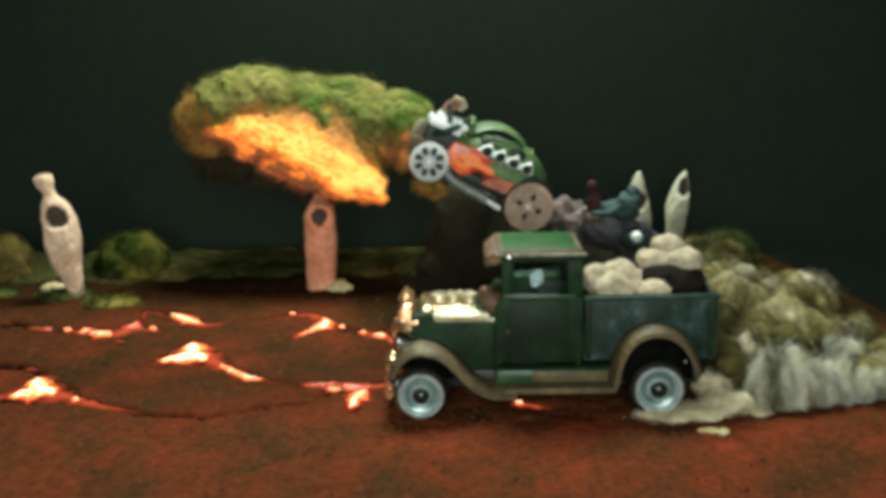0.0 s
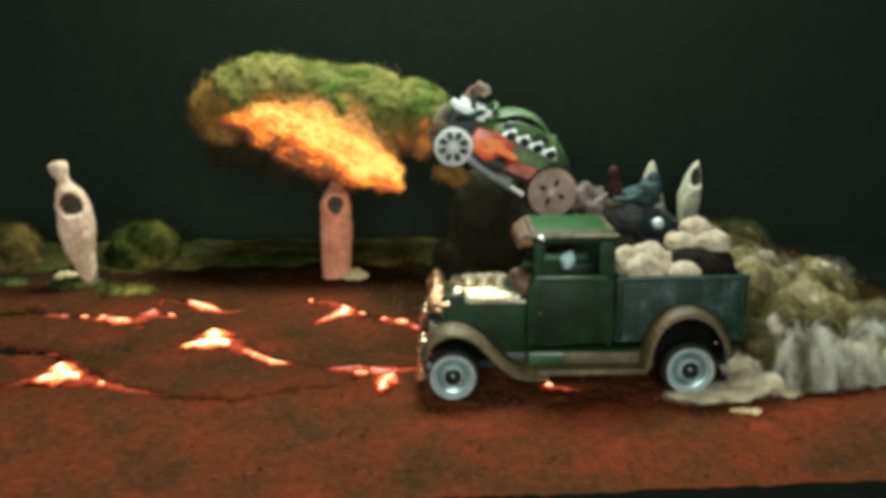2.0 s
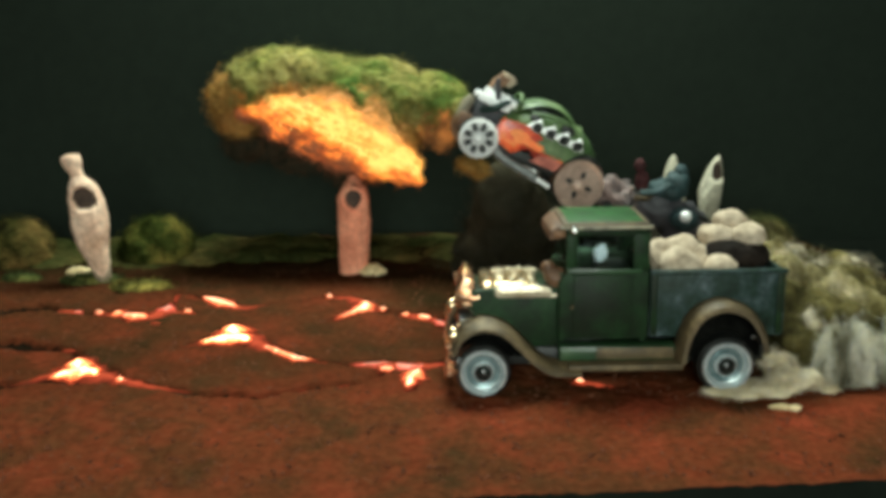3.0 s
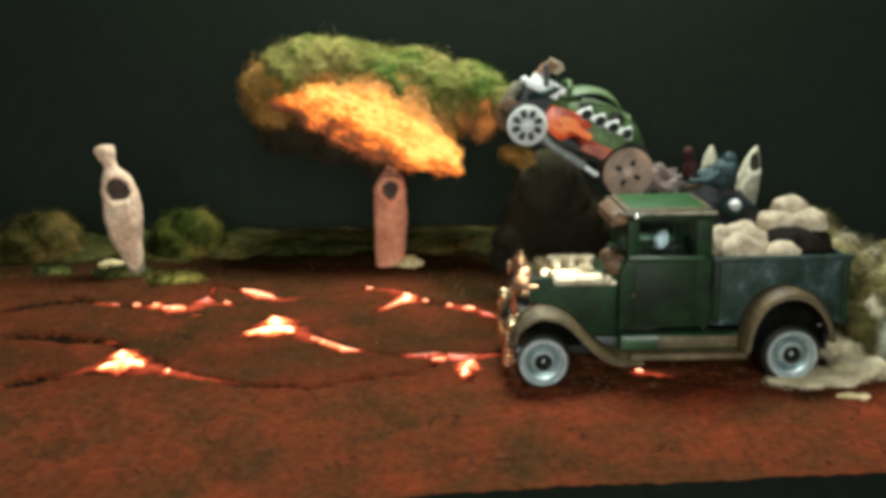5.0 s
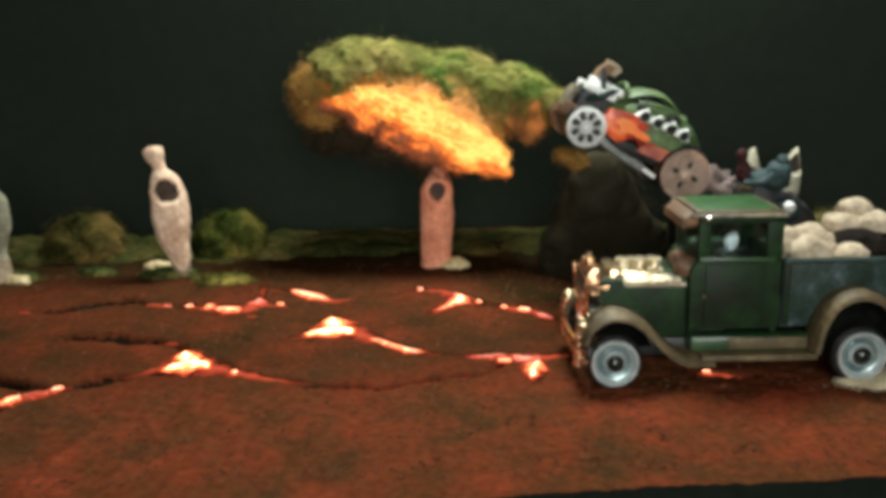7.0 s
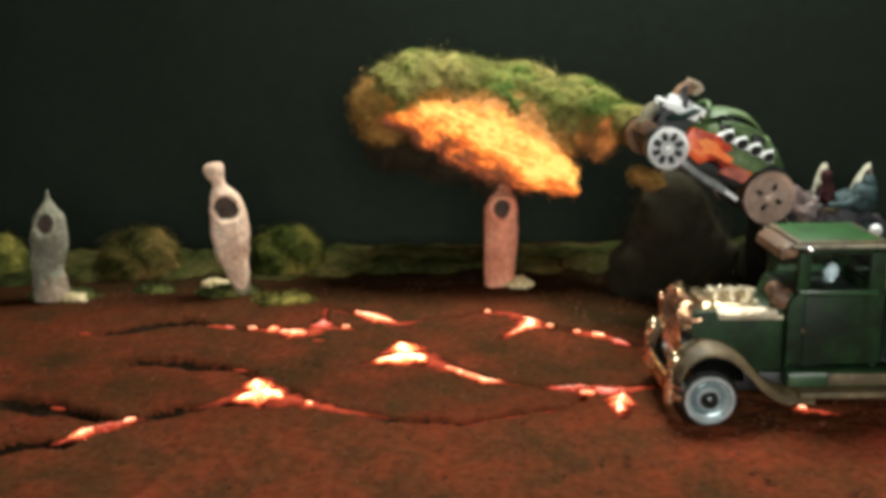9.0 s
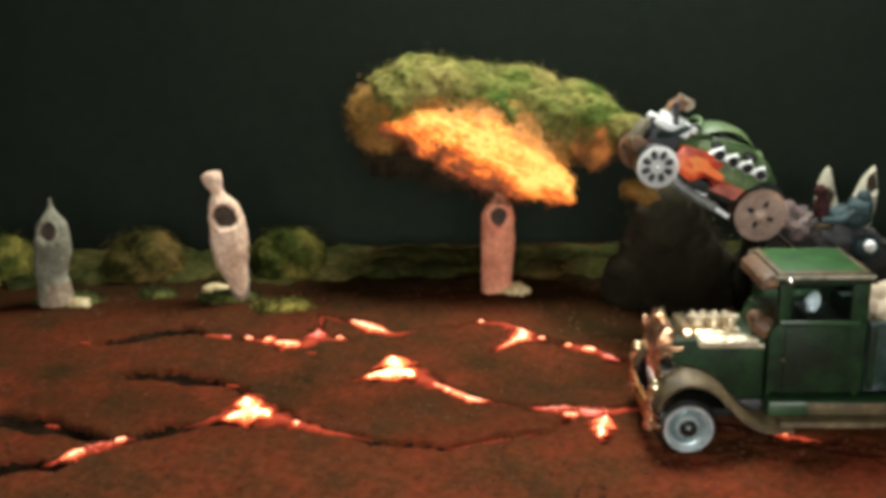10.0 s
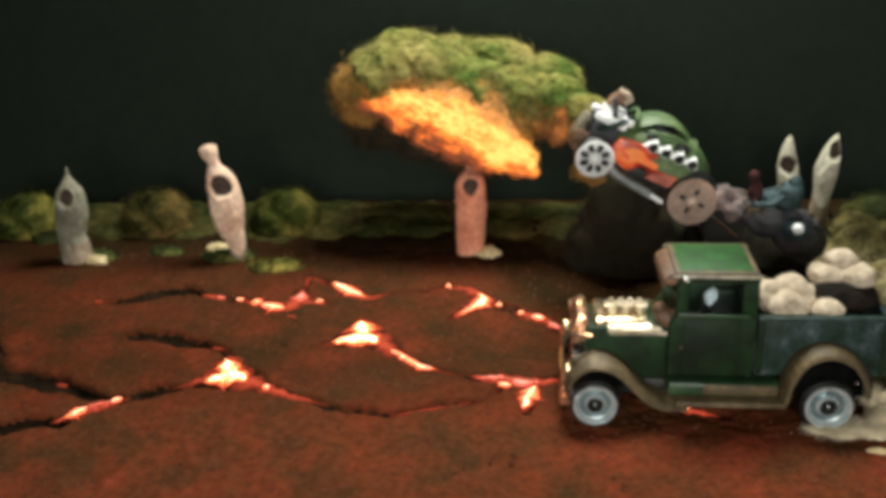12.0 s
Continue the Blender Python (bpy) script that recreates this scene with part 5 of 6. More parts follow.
# Fenders and running boards.
for s, (yo, yi) in enumerate(((0.0, 0.74), (2.7, 1.96))):
    part("front_fender", sheet_band(bmesh.new(), [(-0.6, 0.85), (-0.45, 1.17), (-0.06, 1.39), (0.4, 1.29), (0.76, 0.96), (1.06, 0.66), (1.38, 0.5), (1.85, 0.5)], yo, yi, 0.05, 0.09), M["tan"], truck, "dusty tan fender")
    part("rear_fender", sheet_band(bmesh.new(), [(3.66, 0.62), (3.76, 1.13), (4.03, 1.57), (4.5, 1.74), (4.97, 1.57), (5.25, 1.18), (5.36, 0.8)], yo, (0.5 if s == 0 else 2.2), 0.05, 0.12), M["tan"], truck, "dusty tan fender")
    lo, hi = sorted((yo + (0.04 if s == 0 else -0.04), yi))
    part("running_board", box(bmesh.new(), (1.6, lo, 0.48), (3.75, hi, 0.6), 0.03), M["tan"], truck, "dusty tan running board")
    lo, hi = sorted((0.3 if s == 0 else 2.4, yi))
    part("step_apron", box(bmesh.new(), (1.45, lo, 0.6), (3.7, hi, 0.88), 0.05), M["green_ledge"], truck)
    part("apron_panel", box(bmesh.new(), (2.15, 0.27 if s == 0 else 2.38, 0.64), (3.62, 0.32 if s == 0 else 2.43, 0.86), 0.02), M["tan"], truck, "dusty tan apron panel")
    lo, hi = (0.4, 0.46) if s == 0 else (2.24, 2.3)
    part("wheel_well", prism(bmesh.new(), [(3.74, 0.62), (3.84, 1.13), (4.08, 1.52), (4.5, 1.67), (4.92, 1.52), (5.18, 1.16), (5.28, 0.8), (5.28, 0.62)], lo, hi, 0.01), M["matte_black"], truck, "black wheel well")
    lo, hi = (0.63, 0.69) if s == 0 else (2.01, 2.07)
    part("wheel_well", prism(bmesh.new(), [(-0.42, 0.6), (-0.36, 1.1), (-0.04, 1.31), (0.36, 1.22), (0.7, 0.9), (0.8, 0.6)], lo, hi, 0.01), M["matte_black"], truck, "black wheel well")
    part("fender_stud", ball(bmesh.new(), (5.02, 0.03 if s == 0 else 2.67, 1.12), 0.035, 2), M["chrome"], truck, "tiny bright stud")
    disc_wheel("front_wheel", truck, 0.0, 0.05 if s == 0 else 2.65, 0.5, 0.52, -1 if s == 0 else 1)
    disc_wheel("rear_wheel", truck, 4.55, 0.05 if s == 0 else 2.65, 0.56, 0.54, -1 if s == 0 else 1)

# Rocks in the bed.
STONES = [((3.52, 1.25, 2.42), (0.34, 0.4, 0.34)), ((3.98, 1.5, 2.48), (0.36, 0.35, 0.28)), ((3.85, 0.95, 2.3), (0.42, 0.32, 0.3)), ((4.6, 0.92, 2.26), (0.35, 0.28, 0.22)), ((4.25, 1.45, 2.3), (0.35, 0.4, 0.3)), ((4.75, 1.7, 2.72), (0.4, 0.35, 0.22)), ((5.3, 1.6, 2.7), (0.4, 0.38, 0.26)), ((5.0, 1.85, 2.95), (0.34, 0.3, 0.22))]
LOAD = [truck]
for i, (c, r) in enumerate(STONES):
    LOAD.append(solo("boulder", ball(bmesh.new(), c, r, 4, 0.3, 1.9, i * 2.3), M["bone"], (c[0], c[1], c[2] - r[2]), "cream boulder loaded in the truck bed", "boulder", "boulders in the truck bed"))
LOAD.append(solo("dark_boulder", ball(bmesh.new(), (5.0, 1.45, 2.35), (0.68, 0.5, 0.34), 4, 0.16, 2.0, 5.0), M["rock"], (5.0, 1.45, 2.0), "black boulder under pale ones in the truck bed", "boulder", "boulders in the truck bed"))
LOAD.append(solo("bust", ball(bmesh.new(), (2.3, 0.85, 2.6), (0.13, 0.1, 0.22), 4, 0.7, 4.0, 2.0), M["rim_white_blue"], (2.28, 0.8, 2.35), "small pale blue-white plain bust inside the truck cab", "figurine"))
# The truck leans with the crust, which falls away to the rear.
for ob in LOAD:
    ob.matrix_basis = pose(0, 0, 0, -2.8, 0, 0) @ ob.matrix_basis


# ---- the leaping car, nose up ----
bug = thing("leaping_car", (2.33, 5.9, 2.99), "small green open-engined toy car rearing nose up", "car", turn=(0, 26.5, 5))


def bp(name, bm, material, parent=None, label="", smooth=40):
    return part(name, bm, material, parent or bug, label, smooth, True)


def shell(bm, sections):
    """sections: (x, half width at the sill, sill height, roof height)."""
    rows = []
    for x, w, z0, z1 in sections:
        row = []
        for k in range(17):
            a = math.pi * k / 16
            row.append(bm.verts.new((x, -w * math.copysign(abs(math.cos(a)) ** 0.6, math.cos(a)), z0 + (z1 - z0) * math.sin(a) ** 0.8)))
        rows.append(row)
    for a, b in zip(rows, rows[1:]):
        for k in range(16):
            bm.faces.new((a[k], a[k + 1], b[k + 1], b[k]))
    bm.faces.new(rows[0])
    bm.faces.new(rows[-1])
    return bm


body = bp("body", shell(bmesh.new(), [(0.3, 0.4, 0.35, 0.5), (0.2, 0.6, 0.3, 0.8), (-0.1, 0.7, 0.3, 1.02), (-0.5, 0.74, 0.3, 1.18), (-1.0, 0.74, 0.3, 1.2), (-1.4, 0.72, 0.3, 1.1), (-1.7, 0.68, 0.3, 0.98), (-2.0, 0.6, 0.3, 0.84), (-2.2, 0.48, 0.3, 0.72)]), M["bug_green"], None, "moss green domed shell", 180)
bp("roof_opening", ball(bmesh.new(), (-1.2, 0, 1.13), (0.42, 0.44, 0.17), 3), M["black"], body, "black roof opening")
bp("roof_slab", sheet_band(bmesh.new(), [(-2.0, 0.88), (-1.75, 1.1), (-1.45, 1.29), (-1.1, 1.36), (-0.8, 1.3), (-0.55, 1.16)], -0.4, 0.4, 0.07, 0.05), M["bug_green"], body, "green roof slab bridging the opening")
bp("roof_rib", tube(bmesh.new(), [(-1.6, -0.5, 0.98), (-1.3, -0.58, 1.08), (-0.9, -0.6, 1.12), (-0.5, -0.6, 1.0), (-0.2, -0.6, 0.8)], 0.06), M["bug_green"], body)
for k in range(4):
    bp("louvre", tube(bmesh.new(), [(-0.32 + 0.13 * k, -0.5, 0.96 - 0.09 * k), (-0.32 + 0.14 * k, 0, 1.16 - 0.13 * k), (-0.32 + 0.13 * k, 0.5, 0.96 - 0.09 * k)], 0.025, 8, 12), M["bug_green"], body)
for s in (-1, 1):
    bp("quarter_window", ball(bmesh.new(), (-0.72, s * 0.63, 0.99), (0.19, 0.08, 0.12), 3), M["black"], body, "dark quarter window")
    bp("cowl_vent", ball(bmesh.new(), (-1.5, s * 0.58, 0.92), (0.16, 0.08, 0.09), 3), M["black"], body, "dark cowl vent")
    bp("rear_arch", ball(bmesh.new(), (0.0, s * 0.6, 0.3), (0.55, 0.2, 0.4), 3), M["black"], body, "black wheel arch")
    panel = bp("side_panel", prism(bmesh.new(), [(-2.3, 0.2), (-2.0, 0.05), (-1.7, -0.02), (-1.55, 0.12), (-1.38, 0.22), (-1.22, 0.12), (-1.1, 0.05), (-0.6, 0.08), (-0.45, 0.3), (-0.8, 0.45), (-1.5, 0.72), (-2.2, 0.62)], s * 0.62 - 0.1, s * 0.62 + 0.1, 0.03), M["side_red"], None, "red-orange side")
    bp("orange_patch", prism(bmesh.new(), [(-2.0, 0.42), (-1.8, 0.34), (-1.72, 0.24), (-1.5, 0.3), (-1.2, 0.26), (-0.98, 0.3), (-1.1, 0.42), (-1.4, 0.46), (-1.6, 0.56), (-1.85, 0.54)], s * 0.725 - 0.01, s * 0.725 + 0.01), M["side_orange"], panel, "bright yellow-orange patch")
    bp("lower_panel", prism(bmesh.new(), [(-1.25, 0.0), (-0.6, 0.02), (-0.5, 0.24), (-0.75, 0.3), (-1.1, 0.2)], s * 0.73 - 0.012, s * 0.73 + 0.012), M["pink_panel"], panel, "dull pinkish-red lower panel")
    crown = [(-1.66, 0.7)]
    for k in range(4):
        x = -1.47 + 0.345 * k
        crown += [(x - 0.1, 0.83), (x + 0.06, 0.96), (x + 0.17, 0.82)]
    bp("pipe_collar", prism(bmesh.new(), crown + [(-0.22, 0.68)], s * 0.74 - 0.05, s * 0.74 + 0.05, 0.02), M["white_rim"], None, "white zigzag collar behind the exhaust stubs")
    for k in range(4):
        turn = Matrix.Translation((CM * (-1.45 + 0.345 * k), CM * s * 0.72, CM * 0.8)) @ Euler((radians(90 + 12) if s < 0 else radians(-90 - 12), 0, 0)).to_matrix().to_4x4()
        pipe = bp("exhaust_stub", lathe(bmesh.new(), [(-0.05, 0.08), (0.1, 0.1), (0.16, 0.13), (0.165, 0.122), (0.1, 0.1)], (0, 0, 0), "z", 18), M["white_rim"], None, "flared white exhaust stub")
        plug = bp("bore", lathe(bmesh.new(), [(0.15, 0.12), (0.158, 0.118)], (0, 0, 0), "z", 18), M["black"], pipe, "black bore")
        pipe.data.transform(turn)
        plug.data.transform(turn)
    bp("side_pipe", tube(bmesh.new(), [(-2.2, s * 0.6, 0.0), (-1.9, s * 0.78, -0.18), (-1.2, s * 0.82, -0.26), (-0.95, s * 0.82, -0.29)], 0.1), M["grey"], None, "grey side pipe")
    bp("side_pipe_tip", rod(bmesh.new(), (-1.0, s * 0.82, -0.285), (-0.58, s * 0.82, -0.34), 0.055), M["white_rim"], None, "white pipe tip")
bp("floor_pan", box(bmesh.new(), (-2.9, -0.55, -0.15), (0.1, 0.55, 0.12), 0.05), M["black"], None, "black floor pan")
bp("frame_nose", box(bmesh.new(), (-3.1, -0.35, 0.0), (-2.2, 0.35, 0.35), 0.06), M["rust"], None, "coppery nose frame")
bp("radiator", prism(bmesh.new(), [(-3.12, 0.2), (-2.96, 0.2), (-2.9, 0.66), (-2.95, 0.74), (-3.04, 0.74), (-3.13, 0.55)], -0.2, 0.2, 0.05), M["worn_cream"], None, "worn cream radiator")
eng = bp("engine", box(bmesh.new(), (-2.85, -0.35, 0.3), (-2.05, 0.35, 0.85), 0.06), M["slate"], None, "grey engine block")
for s in (-1, 1):
    bp("valve_cover", box(bmesh.new(), (-2.9, s * 0.34 - 0.12, 0.74), (-2.1, s * 0.34 + 0.12, 0.92), 0.05), M["white_rim"], eng, "white valve cover")
bp("blower", box(bmesh.new(), (-2.75, -0.2, 0.85), (-2.15, 0.2, 1.1), 0.06), M["white_rim"], eng, "white blower")
scoop = bp("air_scoop", prism(bmesh.new(), [(-2.72, 1.08), (-2.56, 1.08), (-2.36, 1.3), (-2.3, 1.48), (-2.55, 1.5), (-2.68, 1.3)], -0.16, 0.16, 0.04), M["rust_light"], eng, "tan air scoop")
bp("scoop_lip", prism(bmesh.new(), [(-2.4, 1.28), (-2.3, 1.26), (-2.2, 1.44), (-2.3, 1.54), (-2.56, 1.55), (-2.54, 1.47), (-2.36, 1.45)], -0.2, 0.2, 0.03), M["bone"], scoop, "cream scoop lip")
for s in (-1, 1):
    bp("engine_pipe", tube(bmesh.new(), [(-2.7, s * 0.3, 0.55), (-2.45, s * 0.5, 0.75), (-2.2, s * 0.45, 1.0), (-1.95, s * 0.35, 1.05)], 0.08), M["blue_worn"], eng, "worn blue pipe")
    bp("pipe_clamp", box(bmesh.new(), (-2.3, s * 0.42 - 0.1, 0.9), (-2.02, s * 0.42 + 0.1, 1.07), 0.04), M["white_rim"], eng, "white clamp")
    bp("carburettor", rod(bmesh.new(), (-2.55, s * 0.14, 1.05), (-2.55, s * 0.14, 1.2), 0.09, 0.11, 12), M["grey"], eng, "grey carburettor")
bp("scoop_pipe", rod(bmesh.new(), (-2.3, -0.25, 0.7), (-2.65, -0.25, 1.35), 0.06), M["slate"], eng)
bp("windscreen_hoop", tube(bmesh.new(), [(-2.0, -0.45, 0.9), (-1.95, -0.25, 1.2), (-1.95, 0.25, 1.2), (-2.0, 0.45, 0.9)], 0.06), M["bug_green"], body, "green hoop")


def holed_wheel(name, x, y, z, r, width, side, material, holes, label, hole, drum="black", tyre_look="tyre"):
    """A disc wheel pierced by a ring of oval holes: hole gives their distance from the hub and half sizes, as shares of the radius."""
    f = side
    tyre = bp(name, lathe(bmesh.new(), [(y - f * width, r * 0.2), (y - f * width, r * 0.98), (y - f * 0.06, r), (y - f * 0.02, r * 0.95), (y - f * 0.02, r * 0.9)], (x, 0, z), "y", 36), M[tyre_look], None, "dark tyre" if tyre_look == "tyre" else "brown tyre with painted firelight")
    bm = bmesh.new()
    seg, steps = 96, 16
    grid = [[bm.verts.new((x + r * q / steps * math.cos(2 * math.pi * k / seg), y + f * (0.03 + 0.03 * (abs(q / steps - 0.55) > 0.33)), z + r * q / steps * math.sin(2 * math.pi * k / seg))) for k in range(seg)] for q in range(2, steps + 1)]
    fs = []
    for i in range(len(grid) - 1):
        rad = (i + 2.5) / steps
        for k in range(seg):
            a = (k + 0.5) / seg * holes
            off = (a - round(a)) / holes * 2 * math.pi * rad
            if (off / hole[1]) ** 2 + ((rad - hole[0]) / hole[2]) ** 2 < 1:
                continue
            fs.append(bm.faces.new((grid[i][k], grid[i][(k + 1) % seg], grid[i + 1][(k + 1) % seg], grid[i + 1][k])))
    bmesh.ops.solidify(bm, geom=fs, thickness=0.04 if f < 0 else -0.04)
    disc = bp("disc", bm, material, tyre, label)
    bp("hub", lathe(bmesh.new(), [(y - f * 0.02, r * 0.16), (y + f * 0.08, r * 0.16), (y + f * 0.1, r * 0.08)], (x, 0, z), "y", 20), material, disc)
    bp("brake_drum", lathe(bmesh.new(), [(y - f * 0.1, r * 0.85), (y - f * 0.05, r * 0.85)], (x, 0, z), "y", 24), M[drum], tyre, "dark drum")


# The far front wheel is coloured brown for the firelight on it.
for s in (-1, 1):
    holed_wheel("front_wheel", -2.58, s * 0.92, 0.0, 0.45, 0.3, s, M["white_rim"] if s < 0 else M["rust"], 8, "white disc with oval holes" if s < 0 else "brown disc with painted firelight", (0.58, 0.16, 0.225), "black", "tyre" if s < 0 else "rust_light")
    holed_wheel("rear_wheel", 0.0, s * 0.92, 0.0, 0.58, 0.5, s, M["pink_rim"], 4, "dusty pink disc with oval holes", (0.42, 0.11, 0.14), "pink_dark")

# ---- the dark toy motorcycle behind it ----
bike = thing("toy_motorcycle", (4.5, 6.2, 0.9), "dark slate and teal toy motorcycle with white lamp", "motorcycle")
part("front_fairing", ball(bmesh.new(), (3.5, 6.1, 2.5), (0.6, 0.4, 0.4), 4, 0.55, 2.6), M["dusk"], bike, "dusty mauve-grey fairing")
part("fuel_tank", ball(bmesh.new(), (4.45, 6.1, 2.15), (0.7, 0.4, 0.5), 4, 0.3), M["slate"], bike, "dark slate tank")
part("rear_body", ball(bmesh.new(), (5.1, 6.1, 1.8), (0.62, 0.45, 0.55), 4, 0.3), M["slate"], bike, "dark slate rear body")
part("handlebar", tube(bmesh.new(), [(3.85, 5.5, 2.55), (4.2, 5.65, 2.5), (4.3, 6.1, 2.55), (4.2, 6.55, 2.5), (3.85, 6.7, 2.55)], 0.06), M["tan"], bike, "tan handlebar")
part("rear_dome", ball(bmesh.new(), (5.05, 5.75, 1.95), (0.36, 0.3, 0.3), 3, 0.12), M["teal"], bike, "dark teal rear dome")
part("tail_lamp", ball(bmesh.new(), (5.05, 5.46, 2.08), 0.14, 3), M["white_rim"], bike, "bright white lamp")
part("fork", rod(bmesh.new(), (3.0, 5.7, 2.35), (3.7, 5.75, 1.75), 0.05), M["chrome"], bike, "steel fork")
for x, z in ((3.35, 1.9), (5.4, 1.5)):
    part("wheel", lathe(bmesh.new(), [(5.85, 0.25), (5.85, 0.48), (5.9, 0.52), (6.3, 0.52), (6.35, 0.48), (6.35, 0.25)], (x, 0, z)), M["tyre"], bike, "black tyre")
rider = ball(ball(bmesh.new(), (4.72, 6.0, 2.62), (0.46, 0.28, 0.26), 4, 0.3, 2.4), (4.92, 6.0, 2.76), (0.3, 0.28, 0.28), 4, 0.25, 2.4, 3.0)
ball(rider, (5.0, 6.0, 3.05), (0.17, 0.16, 0.2), 3, 0.2)
tube(rider, [(4.7, 5.72, 2.8), (4.4, 5.62, 2.66), (4.0, 5.68, 2.62)], 0.08)
tube(rider, [(4.7, 6.28, 2.8), (4.4, 6.38, 2.66), (4.0, 6.32, 2.62)], 0.08)
solo("rider_statue", rider, M["teal"], (4.75, 6.0, 1.9), "plain dark teal rider figurine hunched over the motorcycle", "figurine")
solo("ornament", ball(ball(bmesh.new(), (4.02, 6.0, 3.22), (0.14, 0.14, 0.17), 3, 0.12), (4.08, 6.0, 2.85), (0.17, 0.2, 0.28), 3, 0.12), M["maroon"], (4.05, 6.0, 2.5), "small dark red lump on the motorcycle's front", "ornament")

# ---- the dust cloud behind the truck ----
dust = thing("dust_cloud", (7.2, 1.5, 0.0), "trailing cloud of olive, cream and grey wool behind the truck", "dust cloud")
OLIVE = [(6.2, 2.4, 0.6, 0.75, 1.0, 0.95), (7.0, 2.2, 0.5, 0.8, 1.0, 0.85), (6.6, 4.2, 0.5, 1.0, 1.2, 1.15), (7.9, 3.6, 0.3, 1.0, 1.2, 0.85), (7.0, 6.2, 0.45, 1.1, 1.3, 1.2), (8.4, 5.9, 0.15, 0.9, 1.2, 0.8), (7.4, 8.3, 0.15, 1.0, 1.2, 1.0), (9.3, 6.0, -0.05, 0.8, 1.1, 0.55), (8.9, 3.2, 0.05, 0.8, 1.0, 0.6), (9.8, 4.0, -0.15, 0.7, 0.9, 0.45), (6.1, 1.2, 0.35, 0.45, 0.6, 0.6), (9.4, 1.8, 0.0, 0.7, 0.8, 0.55), (10.3, 2.5, -0.05, 0.8, 0.9, 0.5)]
CREAM = [(10.1, 7.2, 0.0, 0.5, 0.55, 0.42), (9.6, 6.9, 0.25, 0.35, 0.4, 0.3), (10.0, 4.2, 0.05, 0.35, 0.4, 0.28), (9.3, 3.5, 0.3, 0.35, 0.35, 0.25), (8.2, 5.0, 0.75, 0.25, 0.3, 0.4), (6.6, 1.3, 0.85, 0.22, 0.25, 0.35), (7.3, 5.1, 1.2, 0.5, 0.3, 0.25)]
PALE = [(6.7, 0.7, 0.35, 0.26, 0.24, 0.5), (7.1, 0.55, 0.25, 0.3, 0.24, 0.42), (7.55, 0.7, 0.25, 0.32, 0.26, 0.4), (7.95, 0.85, 0.2, 0.3, 0.26, 0.34), (8.5, 0.75, 0.08, 0.26, 0.24, 0.22), (9.1, 1.05, 0.1, 0.3, 0.26, 0.25), (7.2, 1.0, 0.5, 0.5, 0.35, 0.45), (8.9, 2.2, 0.3, 0.35, 0.4, 0.35), (9.8, 1.6, 0.15, 0.4, 0.4, 0.35)]
puffs = random.Random(31)
for k in range(46):
    x = 6.45 + 3.2 * puffs.random() ** 1.2
    tall = (0.5 - 0.1 * (x - 6.5)) * puffs.uniform(0.5, 1.1)
    PALE.append((x, 0.35 + 0.16 * (x - 6.5) + puffs.uniform(-0.12, 0.25), 0.45 * tall + puffs.uniform(-0.05, 0.3), puffs.uniform(0.08, 0.17), puffs.uniform(0.1, 0.18), tall))
for b in OLIVE[:]:
    for k in range(6):
        a, h = puffs.uniform(0, 6.28), puffs.uniform(0.1, 0.95)
        w = math.sqrt(1 - h * h)
        r = puffs.uniform(0.2, 0.42)
        OLIVE.append((b[0] + w * b[3] * math.cos(a), b[1] + w * b[4] * math.sin(a), b[2] + h * b[5] * 0.9, r, r, 0.8 * r))
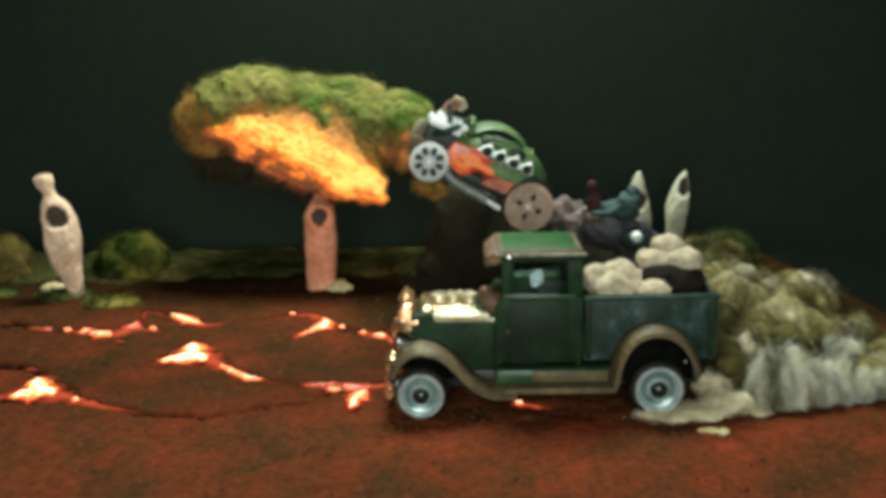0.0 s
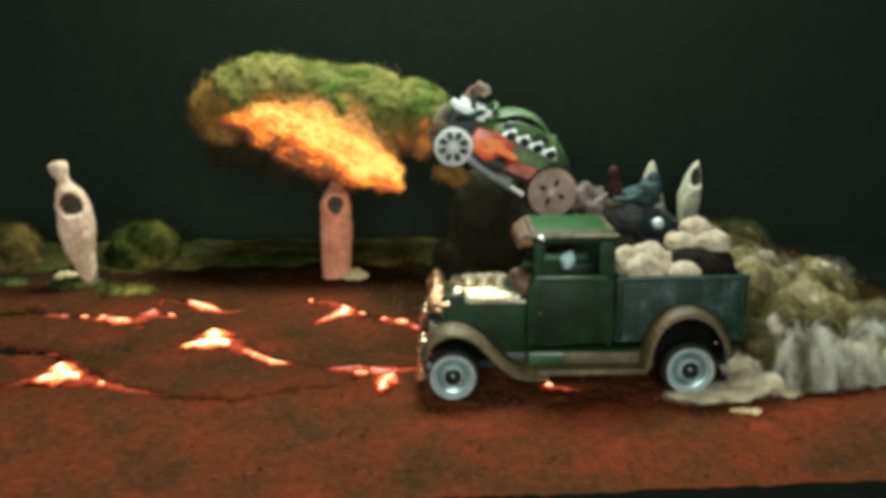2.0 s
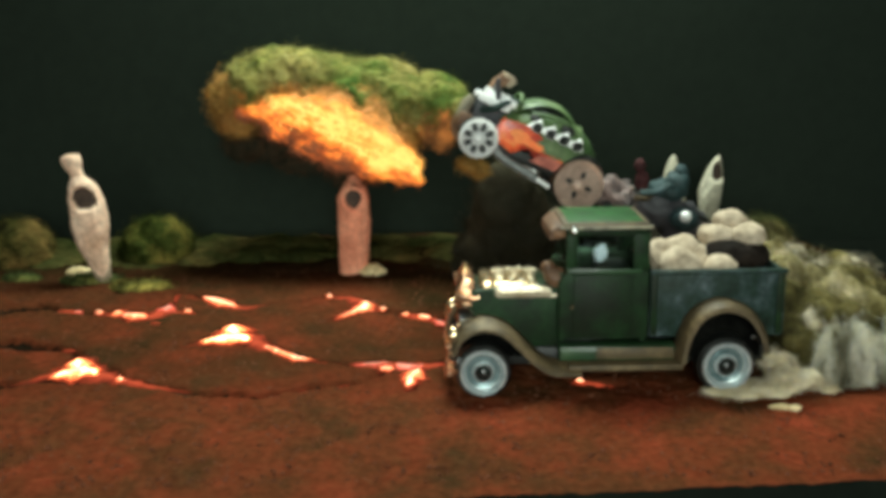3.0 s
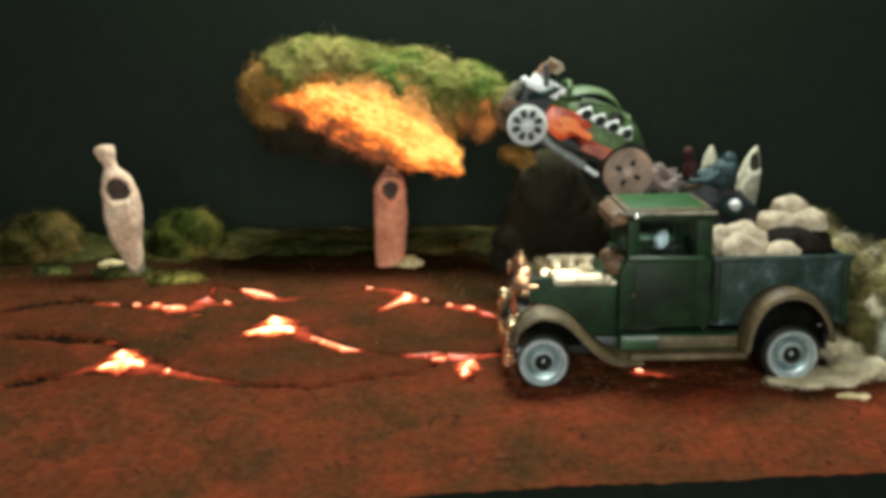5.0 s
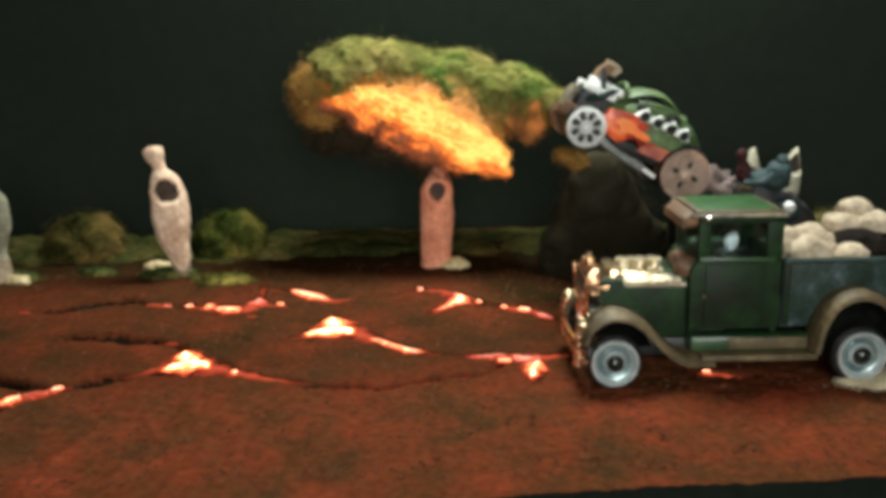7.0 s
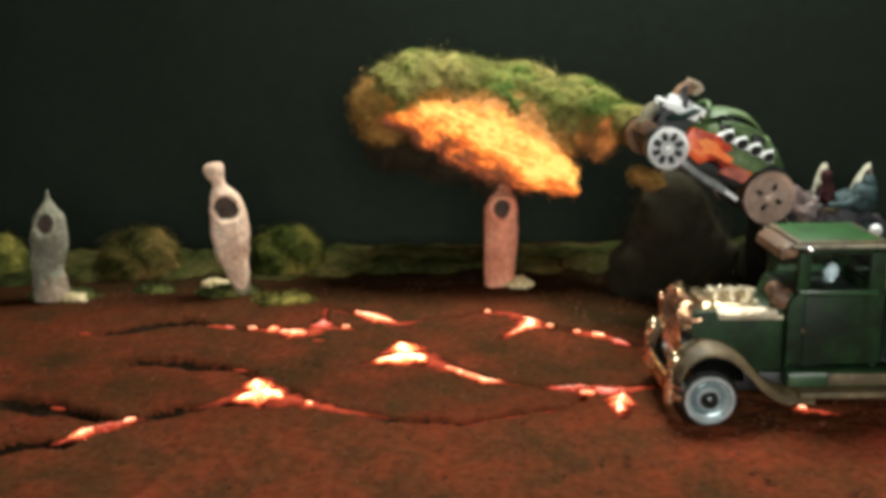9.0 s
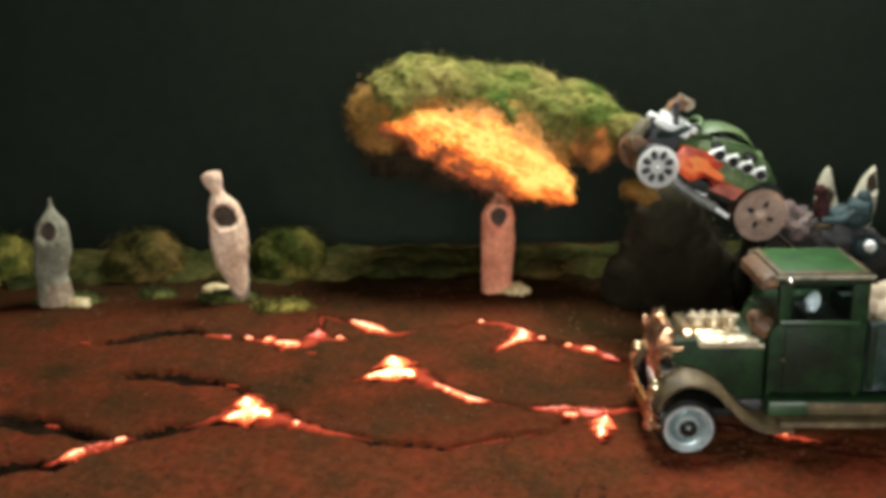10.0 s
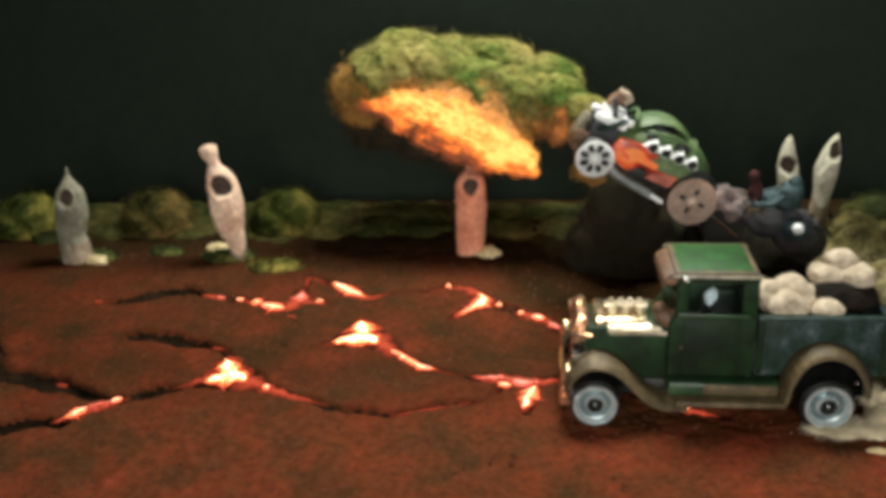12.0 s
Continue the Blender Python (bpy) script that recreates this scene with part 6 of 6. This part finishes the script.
SKIRT = [(4.75, 0.0, 0.06, 0.62, 0.26, 0.1), (5.35, 0.05, 0.1, 0.5, 0.3, 0.14), (5.8, 0.25, 0.2, 0.42, 0.36, 0.2), (6.2, 0.35, 0.18, 0.36, 0.34, 0.17), (6.5, 0.1, 0.05, 0.22, 0.18, 0.09), (5.75, 0.8, 0.35, 0.35, 0.4, 0.25)]
fuse(part("olive_billow", lumps(bmesh.new(), OLIVE, 4, 0.22, (1.6, 1.6, 1.6)), M["dust"], dust, "dim olive wool"), 0.06)
fibres("olive_fibre", OLIVE, 52000, 0.2, 0.008, 0.15, 10, M["dust"], dust, "loose olive wool fibres", (0.35, -0.45, -0.6), 0.35)
for k, b in enumerate(CREAM):
    puff = part("cream_puff", ball(ball(bmesh.new(), b[:3], b[3:], 4, 0.45, 2.4, k * 3.1), (b[0] - 0.3 * b[3], b[1], b[2] + 0.25 * b[5]), [0.7 * v for v in b[3:]], 4, 0.4, 2.6, k + 9.0), M["dust_cream"], dust, "pale cream wool puff", 180)
    fuse(puff, 0.045)
fibres("cream_fibre", CREAM, 6000, 0.15, 0.008, 0.25, 11, M["dust_cream"], dust, "loose cream wool fibres", (0.35, -0.45, -0.6), 0.35)
fuse(part("pale_curtain", lumps(bmesh.new(), PALE, 4, 0.4, (3.0, 2.6, 1.4)), M["dust_pale"], dust, "pale blue-grey wool hanging in streaks"), 0.045)
fibres("pale_fibre", PALE, 42000, 0.22, 0.006, 0.3, 12, M["dust_pale"], dust, "loose pale wool fibres", (0.15, -0.3, -0.9), 0.5)
fuse(part("skirt", lumps(bmesh.new(), SKIRT, 5, 0.4, (1.6, 2.5, 3.0)), M["cream_wool"], dust, "cream wool trailing from the wheel"), 0.035)
fibres("skirt_fibre", SKIRT, 3000, 0.14, 0.007, 0.15, 13, M["cream_wool"], dust, "loose cream wool fibres", (0.9, 0.0, 0.1), 0.5)
solo("wool_scrap", ball(ball(bmesh.new(), (5.35, -0.62, 0.03), (0.2, 0.08, 0.06), 3, 0.4, 5.0), (5.62, -0.68, 0.04), (0.12, 0.09, 0.07), 3, 0.4, 5.0, 2.0), M["pale_stone"], (5.45, -0.62, -0.02), "small pinkish cream wool scrap on the crust", "scrap")
